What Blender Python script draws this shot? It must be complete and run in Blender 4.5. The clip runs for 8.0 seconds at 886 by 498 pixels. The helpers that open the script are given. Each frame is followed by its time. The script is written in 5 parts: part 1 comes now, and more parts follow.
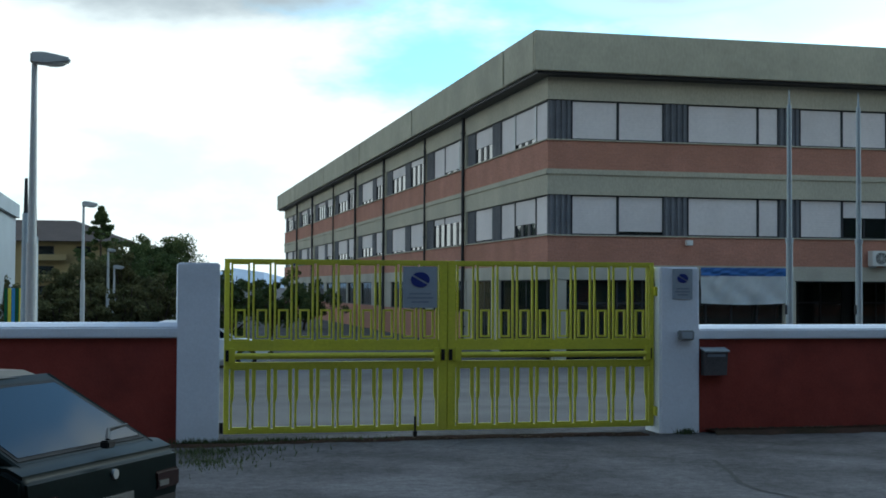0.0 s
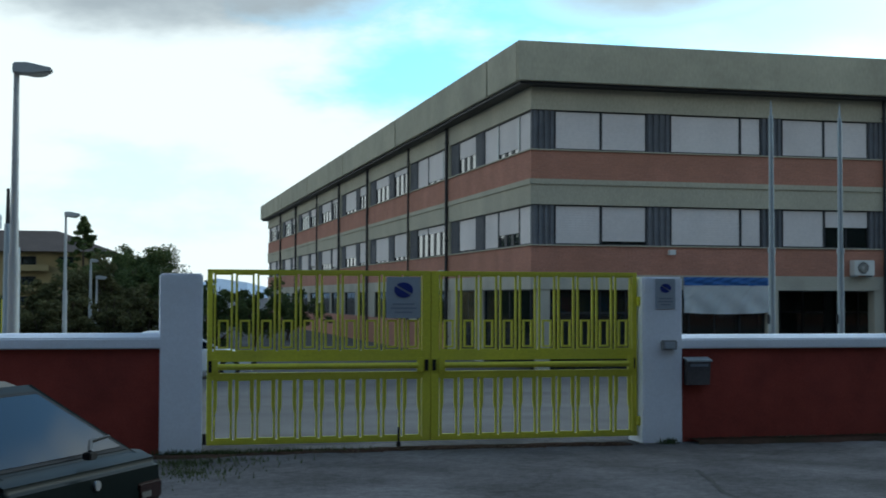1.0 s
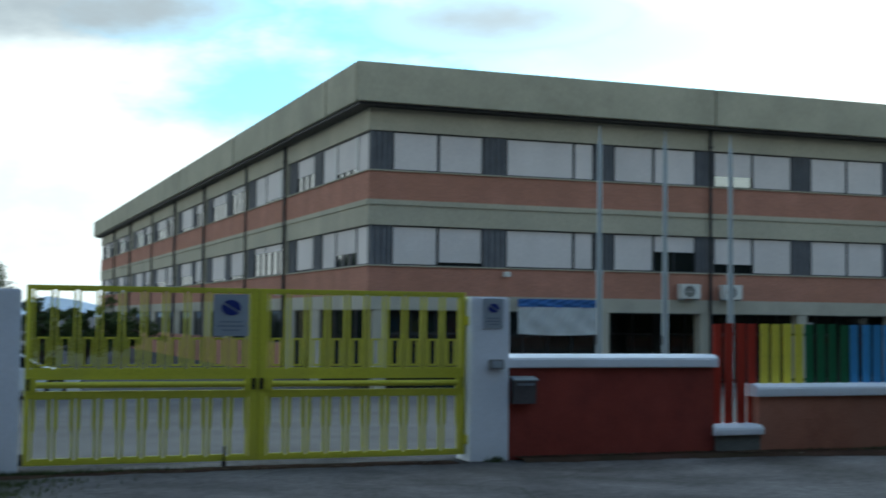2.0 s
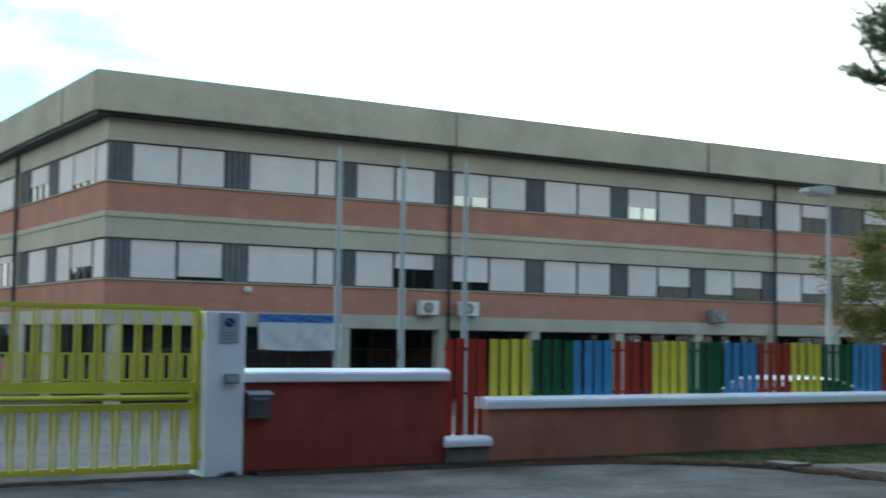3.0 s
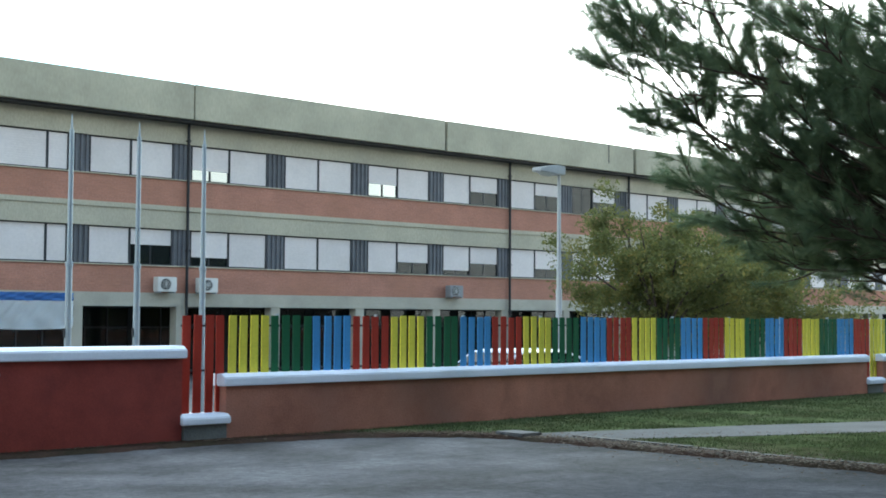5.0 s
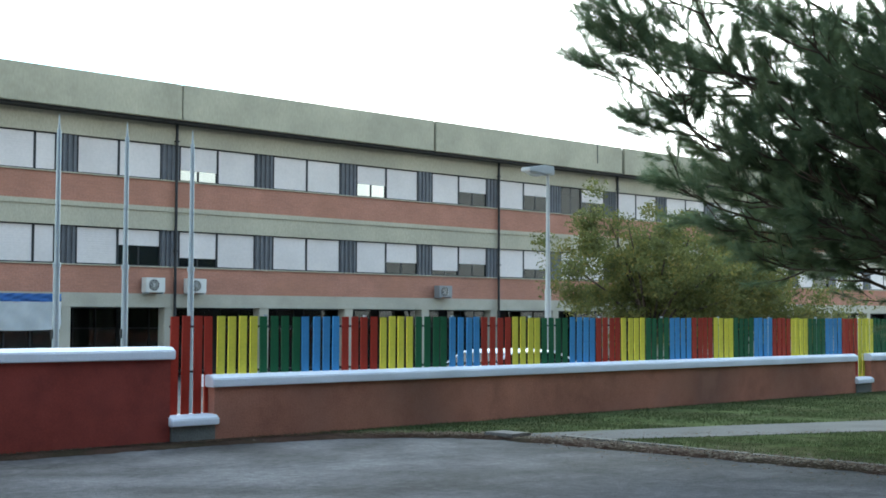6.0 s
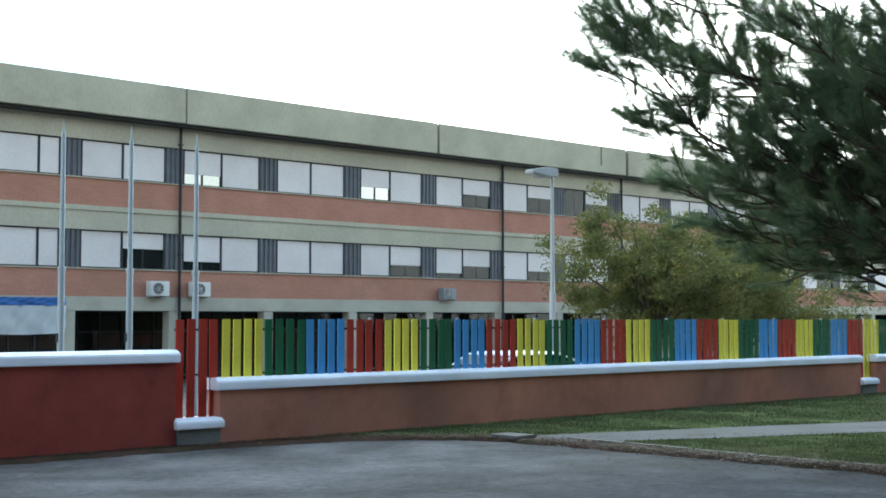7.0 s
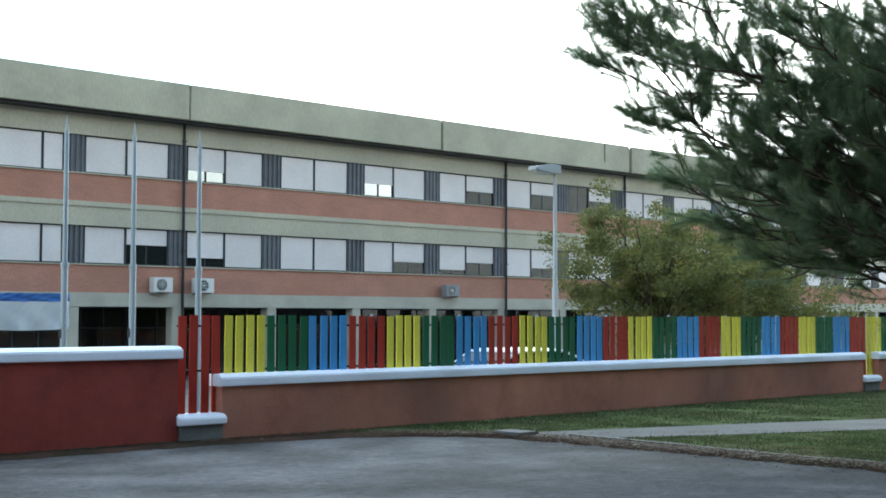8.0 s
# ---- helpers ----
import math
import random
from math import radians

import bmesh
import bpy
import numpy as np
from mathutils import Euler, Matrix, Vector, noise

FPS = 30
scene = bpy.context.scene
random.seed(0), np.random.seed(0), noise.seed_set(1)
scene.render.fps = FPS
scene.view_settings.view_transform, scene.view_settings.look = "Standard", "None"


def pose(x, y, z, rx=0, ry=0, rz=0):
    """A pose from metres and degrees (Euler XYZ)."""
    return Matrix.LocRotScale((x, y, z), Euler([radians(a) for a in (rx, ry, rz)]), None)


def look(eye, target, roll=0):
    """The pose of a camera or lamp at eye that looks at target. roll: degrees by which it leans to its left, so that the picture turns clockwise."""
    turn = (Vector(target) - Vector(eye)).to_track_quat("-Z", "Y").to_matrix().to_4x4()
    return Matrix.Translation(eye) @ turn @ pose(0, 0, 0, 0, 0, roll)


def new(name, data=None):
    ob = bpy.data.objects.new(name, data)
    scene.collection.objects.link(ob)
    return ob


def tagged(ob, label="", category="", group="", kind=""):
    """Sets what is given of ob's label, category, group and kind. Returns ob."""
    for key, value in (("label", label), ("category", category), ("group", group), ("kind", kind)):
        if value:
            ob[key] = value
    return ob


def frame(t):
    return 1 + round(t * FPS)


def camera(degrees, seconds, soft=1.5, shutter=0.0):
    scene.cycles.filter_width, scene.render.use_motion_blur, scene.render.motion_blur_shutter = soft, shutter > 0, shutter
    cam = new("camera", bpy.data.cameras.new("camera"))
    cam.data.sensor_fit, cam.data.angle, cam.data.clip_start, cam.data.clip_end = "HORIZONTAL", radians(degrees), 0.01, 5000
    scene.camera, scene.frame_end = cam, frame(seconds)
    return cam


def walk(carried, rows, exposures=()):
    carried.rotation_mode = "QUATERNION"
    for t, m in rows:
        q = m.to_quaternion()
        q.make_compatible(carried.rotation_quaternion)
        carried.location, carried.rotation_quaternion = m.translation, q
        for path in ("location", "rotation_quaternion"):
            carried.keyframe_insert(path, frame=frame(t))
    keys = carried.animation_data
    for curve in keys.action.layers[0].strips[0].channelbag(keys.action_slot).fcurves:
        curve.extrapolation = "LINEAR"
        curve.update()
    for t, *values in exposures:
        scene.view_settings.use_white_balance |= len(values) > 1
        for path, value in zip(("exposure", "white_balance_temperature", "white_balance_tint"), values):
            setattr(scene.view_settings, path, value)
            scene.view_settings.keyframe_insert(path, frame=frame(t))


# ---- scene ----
cam = camera(37.2, 8.0, soft=1.7, shutter=0.5)
PATH = [
    (0, (-6.498, -14.608, 1.711), (-6.049, -12.66, 1.769), 0.3),
    (0.5, (-6.5, -14.607, 1.714), (-6.05, -12.66, 1.779), 0.2),
    (1, (-6.496, -14.616, 1.716), (-6.023, -12.674, 1.789), 0.2),
    (2.5, (-6.343, -14.73, 1.681), (-5.465, -12.937, 1.807), 0.8),
    (3, (-6.382, -14.853, 1.679), (-5.333, -13.156, 1.814), 0.8),
    (3.5, (-6.38, -14.871, 1.664), (-5.214, -13.251, 1.788), 0.6),
    (4, (-6.364, -14.842, 1.672), (-5.1, -13.296, 1.781), 0.5),
    (4.5, (-6.386, -14.888, 1.671), (-5.052, -13.401, 1.775), 0.5),
    (6, (-6.365, -14.868, 1.676), (-4.991, -13.419, 1.779), 0.2),
    (6.5, (-6.364, -14.848, 1.67), (-4.992, -13.397, 1.776), -0.0),
    (7, (-6.369, -14.851, 1.671), (-4.999, -13.398, 1.778), -0.0),
    (7.5, (-6.372, -14.864, 1.685), (-5.005, -13.408, 1.788), 0.0),
    (8, (-6.37, -14.883, 1.67), (-5.004, -13.426, 1.772), 0.1),
]
walk(cam, [(t, look(eye, target, roll)) for t, eye, target, roll in PATH],
     exposures=[(0, 0.44, 6150, 3), (1.2, 0.25, 6150, 3), (2.5, 0.80, 6250, 1), (3.5, 1.48, 6550, 4), (4.5, 1.75, 6550, 4), (6, 1.78, 6550, 4), (8, 1.78, 6550, 4)])

# ---- light ----
SUN_AZ, SUN_EL = 68.0, 32.0          # degrees from +y towards +x, and above the horizon
world = bpy.data.worlds.new("sky")
scene.world = world
world.use_nodes = True
wn, wl = world.node_tree.nodes, world.node_tree.links
wn.clear()
w_out = wn.new("ShaderNodeOutputWorld")
w_bg = wn.new("ShaderNodeBackground")
w_bg.inputs["Strength"].default_value = 0.10
w_sky = wn.new("ShaderNodeTexSky")
w_sky.sky_type = "NISHITA"
w_sky.sun_disc = False
w_sky.sun_elevation = radians(SUN_EL)
w_sky.sun_rotation = radians(SUN_AZ)
w_sky.air_density, w_sky.dust_density = 1.0, 1.0
w_co = wn.new("ShaderNodeTexCoord")


def w_math(op, a, b=None, clamp=False):
    """One arithmetic node of the sky; a and b are sockets or numbers."""
    n = wn.new("ShaderNodeMath")
    n.operation, n.use_clamp = op, clamp
    for i, v in enumerate((a, b)):
        if isinstance(v, (int, float)):
            n.inputs[i].default_value = v
        elif v is not None:
            wl.new(v, n.inputs[i])
    return n.outputs["Value"]


def w_ramp(v, lo, hi, to_lo=0.0, to_hi=1.0):
    n = wn.new("ShaderNodeMapRange")
    n.interpolation_type = "SMOOTHSTEP"
    n.inputs["From Min"].default_value, n.inputs["From Max"].default_value = lo, hi
    n.inputs["To Min"].default_value, n.inputs["To Max"].default_value = to_lo, to_hi
    wl.new(v, n.inputs["Value"])
    return n.outputs["Result"]


def w_noise(scale, detail, stretch, shift):
    mp, n = wn.new("ShaderNodeMapping"), wn.new("ShaderNodeTexNoise")
    mp.inputs["Scale"].default_value, mp.inputs["Location"].default_value = stretch, shift
    n.inputs["Scale"].default_value, n.inputs["Detail"].default_value, n.inputs["Roughness"].default_value = scale, detail, 0.55
    wl.new(w_co.outputs["Generated"], mp.inputs["Vector"]), wl.new(mp.outputs["Vector"], n.inputs["Vector"])
    return n.outputs["Fac"]


w_sep = wn.new("ShaderNodeSeparateXYZ")
wl.new(w_co.outputs["Generated"], w_sep.inputs[0])
w_soft = w_noise(7.0, 6.0, (1.0, 1.0, 2.4), (0.7, 2.2, 0.9))      # wisps
w_big = w_noise(3.4, 7.0, (1.0, 1.0, 2.1), (0.7, 2.2, 0.9))       # banks
w_az = w_math("ARCTAN2", w_sep.outputs["X"], w_sep.outputs["Y"])
w_el = w_math("ARCSINE", w_sep.outputs["Z"])


def w_cloud(az, el, wide, high, rough):
    """1 in the middle of a cloud or gap that lies at that azimuth and height, 0 outside, with a ragged edge."""
    du, dv = w_math("DIVIDE", w_math("SUBTRACT", w_az, az), wide), w_math("DIVIDE", w_math("SUBTRACT", w_el, el), high)
    d = w_math("ADD", w_math("MULTIPLY", du, du), w_math("MULTIPLY", dv, dv))
    d = w_math("ADD", d, w_math("MULTIPLY", w_math("SUBTRACT", w_soft, 0.5), rough))
    return w_ramp(d, -0.1, 1.5, 1.0, 0.0)


# high up the cover is broken; low down it closes to a bright bank with a blue gap and two grey bellies
w_cover = w_math("MAXIMUM", w_ramp(w_big, 0.47, 0.60), w_ramp(w_el, 0.27, 0.40, 1.0, 0.0))
# unseen cloud bank added for the dark car's rear window to reflect
w_cover = w_math("MAXIMUM", w_cover, w_cloud(0.42, 0.56, 0.15, 0.22, 3.5))
w_gap = w_math("MAXIMUM", w_cloud(0.25, 0.195, 0.17, 0.075, 5.0), w_math("MULTIPLY", w_cloud(0.48, 0.205, 0.20, 0.042, 1.5), 0.85))
w_gap = w_math("MAXIMUM", w_gap, w_math("MULTIPLY", w_cloud(-0.02, 0.085, 0.12, 0.04, 8.0), 0.3))
w_cover = w_math("MULTIPLY", w_cover, w_math("SUBTRACT", 1.0, w_math("MULTIPLY", w_gap, 0.92)))
w_grey = w_math("MAXIMUM", w_cloud(0.06, 0.222, 0.17, 0.036, 3.0), w_cloud(0.40, 0.226, 0.10, 0.026, 1.5))
w_thick = w_math("MULTIPLY", w_ramp(w_big, 0.43, 0.68), w_ramp(w_el, 0.22, 0.36))
w_thick = w_math("MAXIMUM", w_thick, w_math("MULTIPLY", w_grey, 0.85))
w_cover = w_math("MAXIMUM", w_cover, w_grey)
w_cl = wn.new("ShaderNodeMix")
w_cl.data_type = "RGBA"
w_cl.inputs["A"].default_value = (8.8, 9.4, 9.5, 1)    # thin, bright cloud
w_cl.inputs["B"].default_value = (2.9, 3.3, 3.7, 1)      # thick, grey cloud
w_mx = wn.new("ShaderNodeMix")
w_mx.data_type = "RGBA"
wl.new(w_thick, w_cl.inputs["Factor"])
wl.new(w_cover, w_mx.inputs["Factor"])
w_up = wn.new("ShaderNodeVectorMath")
w_up.operation = "MULTIPLY"
w_tint = wn.new("ShaderNodeMix")
w_tint.data_type = "RGBA"
w_tint.inputs["A"].default_value, w_tint.inputs["B"].default_value = (0.9, 1.75, 1.95, 1), (1.05, 1.45, 1.6, 1)
wl.new(w_ramp(w_el, 0.25, 0.5), w_tint.inputs["Factor"])
wl.new(w_tint.outputs["Result"], w_up.inputs[1])
wl.new(w_sky.outputs["Color"], w_up.inputs[0])
wl.new(w_up.outputs["Vector"], w_mx.inputs["A"])
wl.new(w_cl.outputs["Result"], w_mx.inputs["B"])
# cloud is brighter towards the sun
w_dot = wn.new("ShaderNodeVectorMath")
w_dot.operation = "DOT_PRODUCT"
w_dot.inputs[1].default_value = (math.sin(radians(SUN_AZ)) * math.cos(radians(SUN_EL)), math.cos(radians(SUN_AZ)) * math.cos(radians(SUN_EL)), math.sin(radians(SUN_EL)))
w_r3 = wn.new("ShaderNodeMapRange")
w_r3.inputs["From Min"].default_value, w_r3.inputs["From Max"].default_value = 0.62, 1.0
w_r3.inputs["To Min"].default_value, w_r3.inputs["To Max"].default_value = 0.95, 2.0
w_gl = wn.new("ShaderNodeVectorMath")
w_gl.operation = "SCALE"
wl.new(w_co.outputs["Generated"], w_dot.inputs[0])
wl.new(w_dot.outputs["Value"], w_r3.inputs["Value"])
wl.new(w_r3.outputs["Result"], w_gl.inputs["Scale"])
wl.new(w_mx.outputs["Result"], w_gl.inputs[0])
wl.new(w_gl.outputs["Vector"], w_bg.inputs["Color"])
wl.new(w_bg.outputs["Background"], w_out.inputs["Surface"])

sun = new("sun", bpy.data.lights.new("sun", "SUN"))
sun.data.energy, sun.data.angle, sun.data.color = 0.5, radians(25), (1.0, 0.95, 0.88)
sa, se = radians(SUN_AZ), radians(SUN_EL)
sun.matrix_world = look((0, 0, 40), Vector((0, 0, 40)) - Vector((math.sin(sa) * math.cos(se), math.cos(sa) * math.cos(se), math.sin(se))))


# ---- materials ----
def material(name, colour, rough=0.8, metal=0.0, vary=0.15, scale=1.5, grain=40.0, bump=0.15, stain=None, stain_amount=0.0,
             stain_scale=0.6, per_object=0.0, spec=0.3, stretch=(1, 1, 1)):
    """A painted, plastered or raw surface: large blotches, fine grain, stains and a little relief."""
    m = bpy.data.materials.new(name)
    m.use_nodes = True
    n, l = m.node_tree.nodes, m.node_tree.links
    b = n["Principled BSDF"]
    b.inputs["Roughness"].default_value, b.inputs["Metallic"].default_value = rough, metal
    b.inputs["Specular IOR Level"].default_value = spec
    co, mp = n.new("ShaderNodeTexCoord"), n.new("ShaderNodeMapping")
    mp.inputs["Scale"].default_value = stretch
    l.new(co.outputs["Object"], mp.inputs["Vector"])
    big, fine = n.new("ShaderNodeTexNoise"), n.new("ShaderNodeTexNoise")
    big.inputs["Scale"].default_value, big.inputs["Detail"].default_value = scale, 5
    fine.inputs["Scale"].default_value, fine.inputs["Detail"].default_value = grain, 3
    for t in (big, fine):
        l.new(mp.outputs["Vector"], t.inputs["Vector"])
    add = n.new("ShaderNodeMath")
    add.operation = "ADD"
    l.new(big.outputs["Fac"], add.inputs[0]), l.new(fine.outputs["Fac"], add.inputs[1])
    rng = n.new("ShaderNodeMapRange")
    rng.inputs["From Min"].default_value, rng.inputs["From Max"].default_value = 0.74, 1.26
    rng.inputs["To Min"].default_value, rng.inputs["To Max"].default_value = 1 - vary, 1 + vary
    l.new(add.outputs["Value"], rng.inputs["Value"])
    value = rng.outputs["Result"]
    if per_object:
        info, r2, mul = n.new("ShaderNodeObjectInfo"), n.new("ShaderNodeMapRange"), n.new("ShaderNodeMath")
        r2.inputs["To Min"].default_value, r2.inputs["To Max"].default_value = 1 - per_object, 1 + per_object
        l.new(info.outputs["Random"], r2.inputs["Value"])
        mul.operation = "MULTIPLY"
        l.new(value, mul.inputs[0]), l.new(r2.outputs["Result"], mul.inputs[1])
        value = mul.outputs["Value"]
    tone = n.new("ShaderNodeVectorMath")
    tone.operation = "SCALE"
    tone.inputs[0].default_value = colour
    l.new(value, tone.inputs["Scale"])
    out = tone.outputs["Vector"]
    if stain:
        sn, sr, mx = n.new("ShaderNodeTexNoise"), n.new("ShaderNodeMapRange"), n.new("ShaderNodeMix")
        sn.inputs["Scale"].default_value, sn.inputs["Detail"].default_value = stain_scale, 6
        sr.inputs["From Min"].default_value, sr.inputs["From Max"].default_value = 0.46, 0.66
        sr.inputs["To Max"].default_value = stain_amount
        mx.data_type = "RGBA"
        mx.inputs["B"].default_value = (*stain, 1)
        l.new(mp.outputs["Vector"], sn.inputs["Vector"])
        l.new(sn.outputs["Fac"], sr.inputs["Value"]), l.new(sr.outputs["Result"], mx.inputs["Factor"])
        l.new(out, mx.inputs["A"])
        out = mx.outputs["Result"]
    l.new(out, b.inputs["Base Color"])
    if bump:
        bp = n.new("ShaderNodeBump")
        bp.inputs["Strength"].default_value, bp.inputs["Distance"].default_value = bump, 0.02
        l.new(fine.outputs["Fac"], bp.inputs["Height"]), l.new(bp.outputs["Normal"], b.inputs["Normal"])
    return m


def brick_material(name):
    """Fair-faced brick of a spandrel, courses of 65 mm."""
    m = material(name, (0.40, 0.190, 0.135), 0.9, vary=0.16, scale=0.9, grain=14, bump=0, stain=(0.36, 0.17, 0.11), stain_amount=0.5, stain_scale=0.35)
    n, l = m.node_tree.nodes, m.node_tree.links
    b = n["Principled BSDF"]
    src = b.inputs["Base Color"].links[0].from_socket
    geo, sep, add, com = n.new("ShaderNodeTexCoord"), n.new("ShaderNodeSeparateXYZ"), n.new("ShaderNodeMath"), n.new("ShaderNodeCombineXYZ")
    l.new(geo.outputs["Object"], sep.inputs[0])
    l.new(sep.outputs["X"], add.inputs[0]), l.new(sep.outputs["Y"], add.inputs[1])
    l.new(add.outputs[0], com.inputs["X"]), l.new(sep.outputs["Z"], com.inputs["Y"])
    br = n.new("ShaderNodeTexBrick")
    br.inputs["Scale"].default_value = 1.0
    br.inputs["Brick Width"].default_value, br.inputs["Row Height"].default_value, br.inputs["Mortar Size"].default_value = 0.26, 0.065, 0.007
    br.inputs["Color1"].default_value, br.inputs["Color2"].default_value, br.inputs["Mortar"].default_value = (1.05, 1.03, 1, 1), (0.93, 0.93, 0.93, 1), (0.95, 1.05, 1.1, 1)
    mul = n.new("ShaderNodeMix")
    mul.data_type, mul.blend_type = "RGBA", "MULTIPLY"
    mul.inputs["Factor"].default_value = 1
    l.new(com.outputs[0], br.inputs["Vector"])
    l.new(src, mul.inputs["A"]), l.new(br.outputs["Color"], mul.inputs["B"])
    l.new(mul.outputs["Result"], b.inputs["Base Color"])
    return m


def glass_material(name, tint=(0.03, 0.04, 0.045), see=0.55, ior=1.52):
    m = bpy.data.materials.new(name)
    m.use_nodes = True
    n, l = m.node_tree.nodes, m.node_tree.links
    b = n["Principled BSDF"]
    b.inputs["Base Color"].default_value = (*tint, 1)
    b.inputs["Roughness"].default_value = 0.04
    b.inputs["IOR"].default_value = ior
    tr, mx = n.new("ShaderNodeBsdfTransparent"), n.new("ShaderNodeMixShader")
    tr.inputs["Color"].default_value = (0.90, 0.93, 0.92, 1)
    mx.inputs["Fac"].default_value = see
    l.new(b.outputs["BSDF"], mx.inputs[1]), l.new(tr.outputs["BSDF"], mx.inputs[2])
    l.new(mx.outputs["Shader"], n["Material Output"].inputs["Surface"])
    return m


def leaf_material(name, a, b2, c):
    """Leaves that differ from one another, with a little light shining through."""
    m = bpy.data.materials.new(name)
    m.use_nodes = True
    n, l = m.node_tree.nodes, m.node_tree.links
    b = n["Principled BSDF"]
    geo, ramp = n.new("ShaderNodeNewGeometry"), n.new("ShaderNodeValToRGB")
    ramp.color_ramp.elements[0].color, ramp.color_ramp.elements[1].color = (*a, 1), (*c, 1)
    mid = ramp.color_ramp.elements.new(0.55)
    mid.color = (*b2, 1)
    # each leaf differs a little, whole sprays differ more
    co, no, rg, mixed = (n.new("ShaderNode" + t) for t in ("TexCoord", "TexNoise", "MapRange", "Mix"))
    no.inputs["Scale"].default_value, no.inputs["Detail"].default_value = 1.1, 4
    l.new(co.outputs["Object"], no.inputs["Vector"]), l.new(no.outputs["Fac"], rg.inputs["Value"])
    rg.inputs["From Min"].default_value, rg.inputs["From Max"].default_value = 0.33, 0.67
    mixed.inputs["Factor"].default_value = 0.55
    l.new(geo.outputs["Random Per Island"], mixed.inputs["A"]), l.new(rg.outputs["Result"], mixed.inputs["B"])
    l.new(mixed.outputs["Result"], ramp.inputs["Fac"])
    l.new(ramp.outputs["Color"], b.inputs["Base Color"])
    b.inputs["Roughness"].default_value = 0.7
    b.inputs["Specular IOR Level"].default_value = 0.12
    tl, mx = n.new("ShaderNodeBsdfTranslucent"), n.new("ShaderNodeMixShader")
    mx.inputs["Fac"].default_value = 0.3
    l.new(ramp.outputs["Color"], tl.inputs["Color"])
    l.new(b.outputs["BSDF"], mx.inputs[1]), l.new(tl.outputs["BSDF"], mx.inputs[2])
    l.new(mx.outputs["Shader"], n["Material Output"].inputs["Surface"])
    return m


ASPHALT = material("asphalt", (0.091, 0.088, 0.093), 0.92, vary=0.25, scale=0.8, grain=38, bump=0.5, stain=(0.030, 0.028, 0.026), stain_amount=0.6, stain_scale=0.5, spec=0.06, stretch=(0.8, 1, 1))
def crack(m, scale, width, colour, amount):
    """Cracks and patch seams across a surface."""
    n, l = m.node_tree.nodes, m.node_tree.links
    b = n["Principled BSDF"]
    src = b.inputs["Base Color"].links[0].from_socket
    co, wob, add, vo, rg, mx = (n.new("ShaderNode" + t) for t in ("TexCoord", "TexNoise", "VectorMath", "TexVoronoi", "MapRange", "Mix"))
    wob.inputs["Scale"].default_value, wob.inputs["Detail"].default_value = 1.2, 5
    l.new(co.outputs["Object"], wob.inputs["Vector"])
    l.new(co.outputs["Object"], add.inputs[0]), l.new(wob.outputs["Color"], add.inputs[1])
    vo.feature = "DISTANCE_TO_EDGE"
    vo.inputs["Scale"].default_value = scale
    l.new(add.outputs["Vector"], vo.inputs["Vector"])
    rg.inputs["From Max"].default_value, rg.inputs["To Min"].default_value, rg.inputs["To Max"].default_value = width, amount, 0.0
    l.new(vo.outputs["Distance"], rg.inputs["Value"])
    mx.data_type = "RGBA"
    mx.inputs["B"].default_value = (*colour, 1)
    l.new(rg.outputs["Result"], mx.inputs["Factor"]), l.new(src, mx.inputs["A"]), l.new(mx.outputs["Result"], b.inputs["Base Color"])


def mottle(m, scale, low, high):
    """Uneven wear: patches from darker to lighter than the paint or binder itself."""
    n, l = m.node_tree.nodes, m.node_tree.links
    b = n["Principled BSDF"]
    src = b.inputs["Base Color"].links[0].from_socket
    co, no, rg, mul = (n.new("ShaderNode" + t) for t in ("TexCoord", "TexNoise", "MapRange", "VectorMath"))
    no.inputs["Scale"].default_value, no.inputs["Detail"].default_value, no.inputs["Roughness"].default_value = scale, 8, 0.65
    l.new(co.outputs["Object"], no.inputs["Vector"]), l.new(no.outputs["Fac"], rg.inputs["Value"])
    rg.inputs["From Min"].default_value, rg.inputs["From Max"].default_value = 0.36, 0.64
    rg.inputs["To Min"].default_value, rg.inputs["To Max"].default_value = low, high
    mul.operation = "SCALE"
    l.new(src, mul.inputs[0]), l.new(rg.outputs["Result"], mul.inputs["Scale"]), l.new(mul.outputs["Vector"], b.inputs["Base Color"])


mottle(ASPHALT, 0.7, 0.72, 1.28)
mottle(ASPHALT, 9.0, 0.8, 1.2)
crack(ASPHALT, 0.28, 0.010, (0.030, 0.028, 0.026), 0.35)
GRASS = material("turf", (0.064, 0.080, 0.036), 0.95, vary=0.35, scale=0.9, grain=25, bump=0.8, stain=(0.075, 0.062, 0.040), stain_amount=0.5, stain_scale=0.7, spec=0.0)
PATHGREY = material("path_concrete", (0.108, 0.104, 0.104), 0.95, vary=0.18, scale=0.8, grain=30, bump=0.3, stain=(0.06, 0.06, 0.055), stain_amount=0.6, stain_scale=0.8, spec=0.08)
KERBGREY = material("kerb_concrete", (0.12, 0.115, 0.105), 0.95, vary=0.3, scale=2, grain=30, bump=0.5, stain=(0.05, 0.045, 0.04), stain_amount=0.8, stain_scale=1.5)
CONCRETE = material("grey_concrete", (0.43, 0.40, 0.305), 0.9, vary=0.12, scale=0.5, grain=18, bump=0.2, stain=(0.33, 0.31, 0.25), stain_amount=0.4, stain_scale=0.3, stretch=(1, 1, 0.5))
FASCIA = material("fascia_concrete", (0.40, 0.375, 0.28), 0.9, vary=0.10, scale=0.4, grain=12, bump=0.15, stain=(0.31, 0.295, 0.225), stain_amount=0.35, stain_scale=0.35, stretch=(1, 1, 0.4))
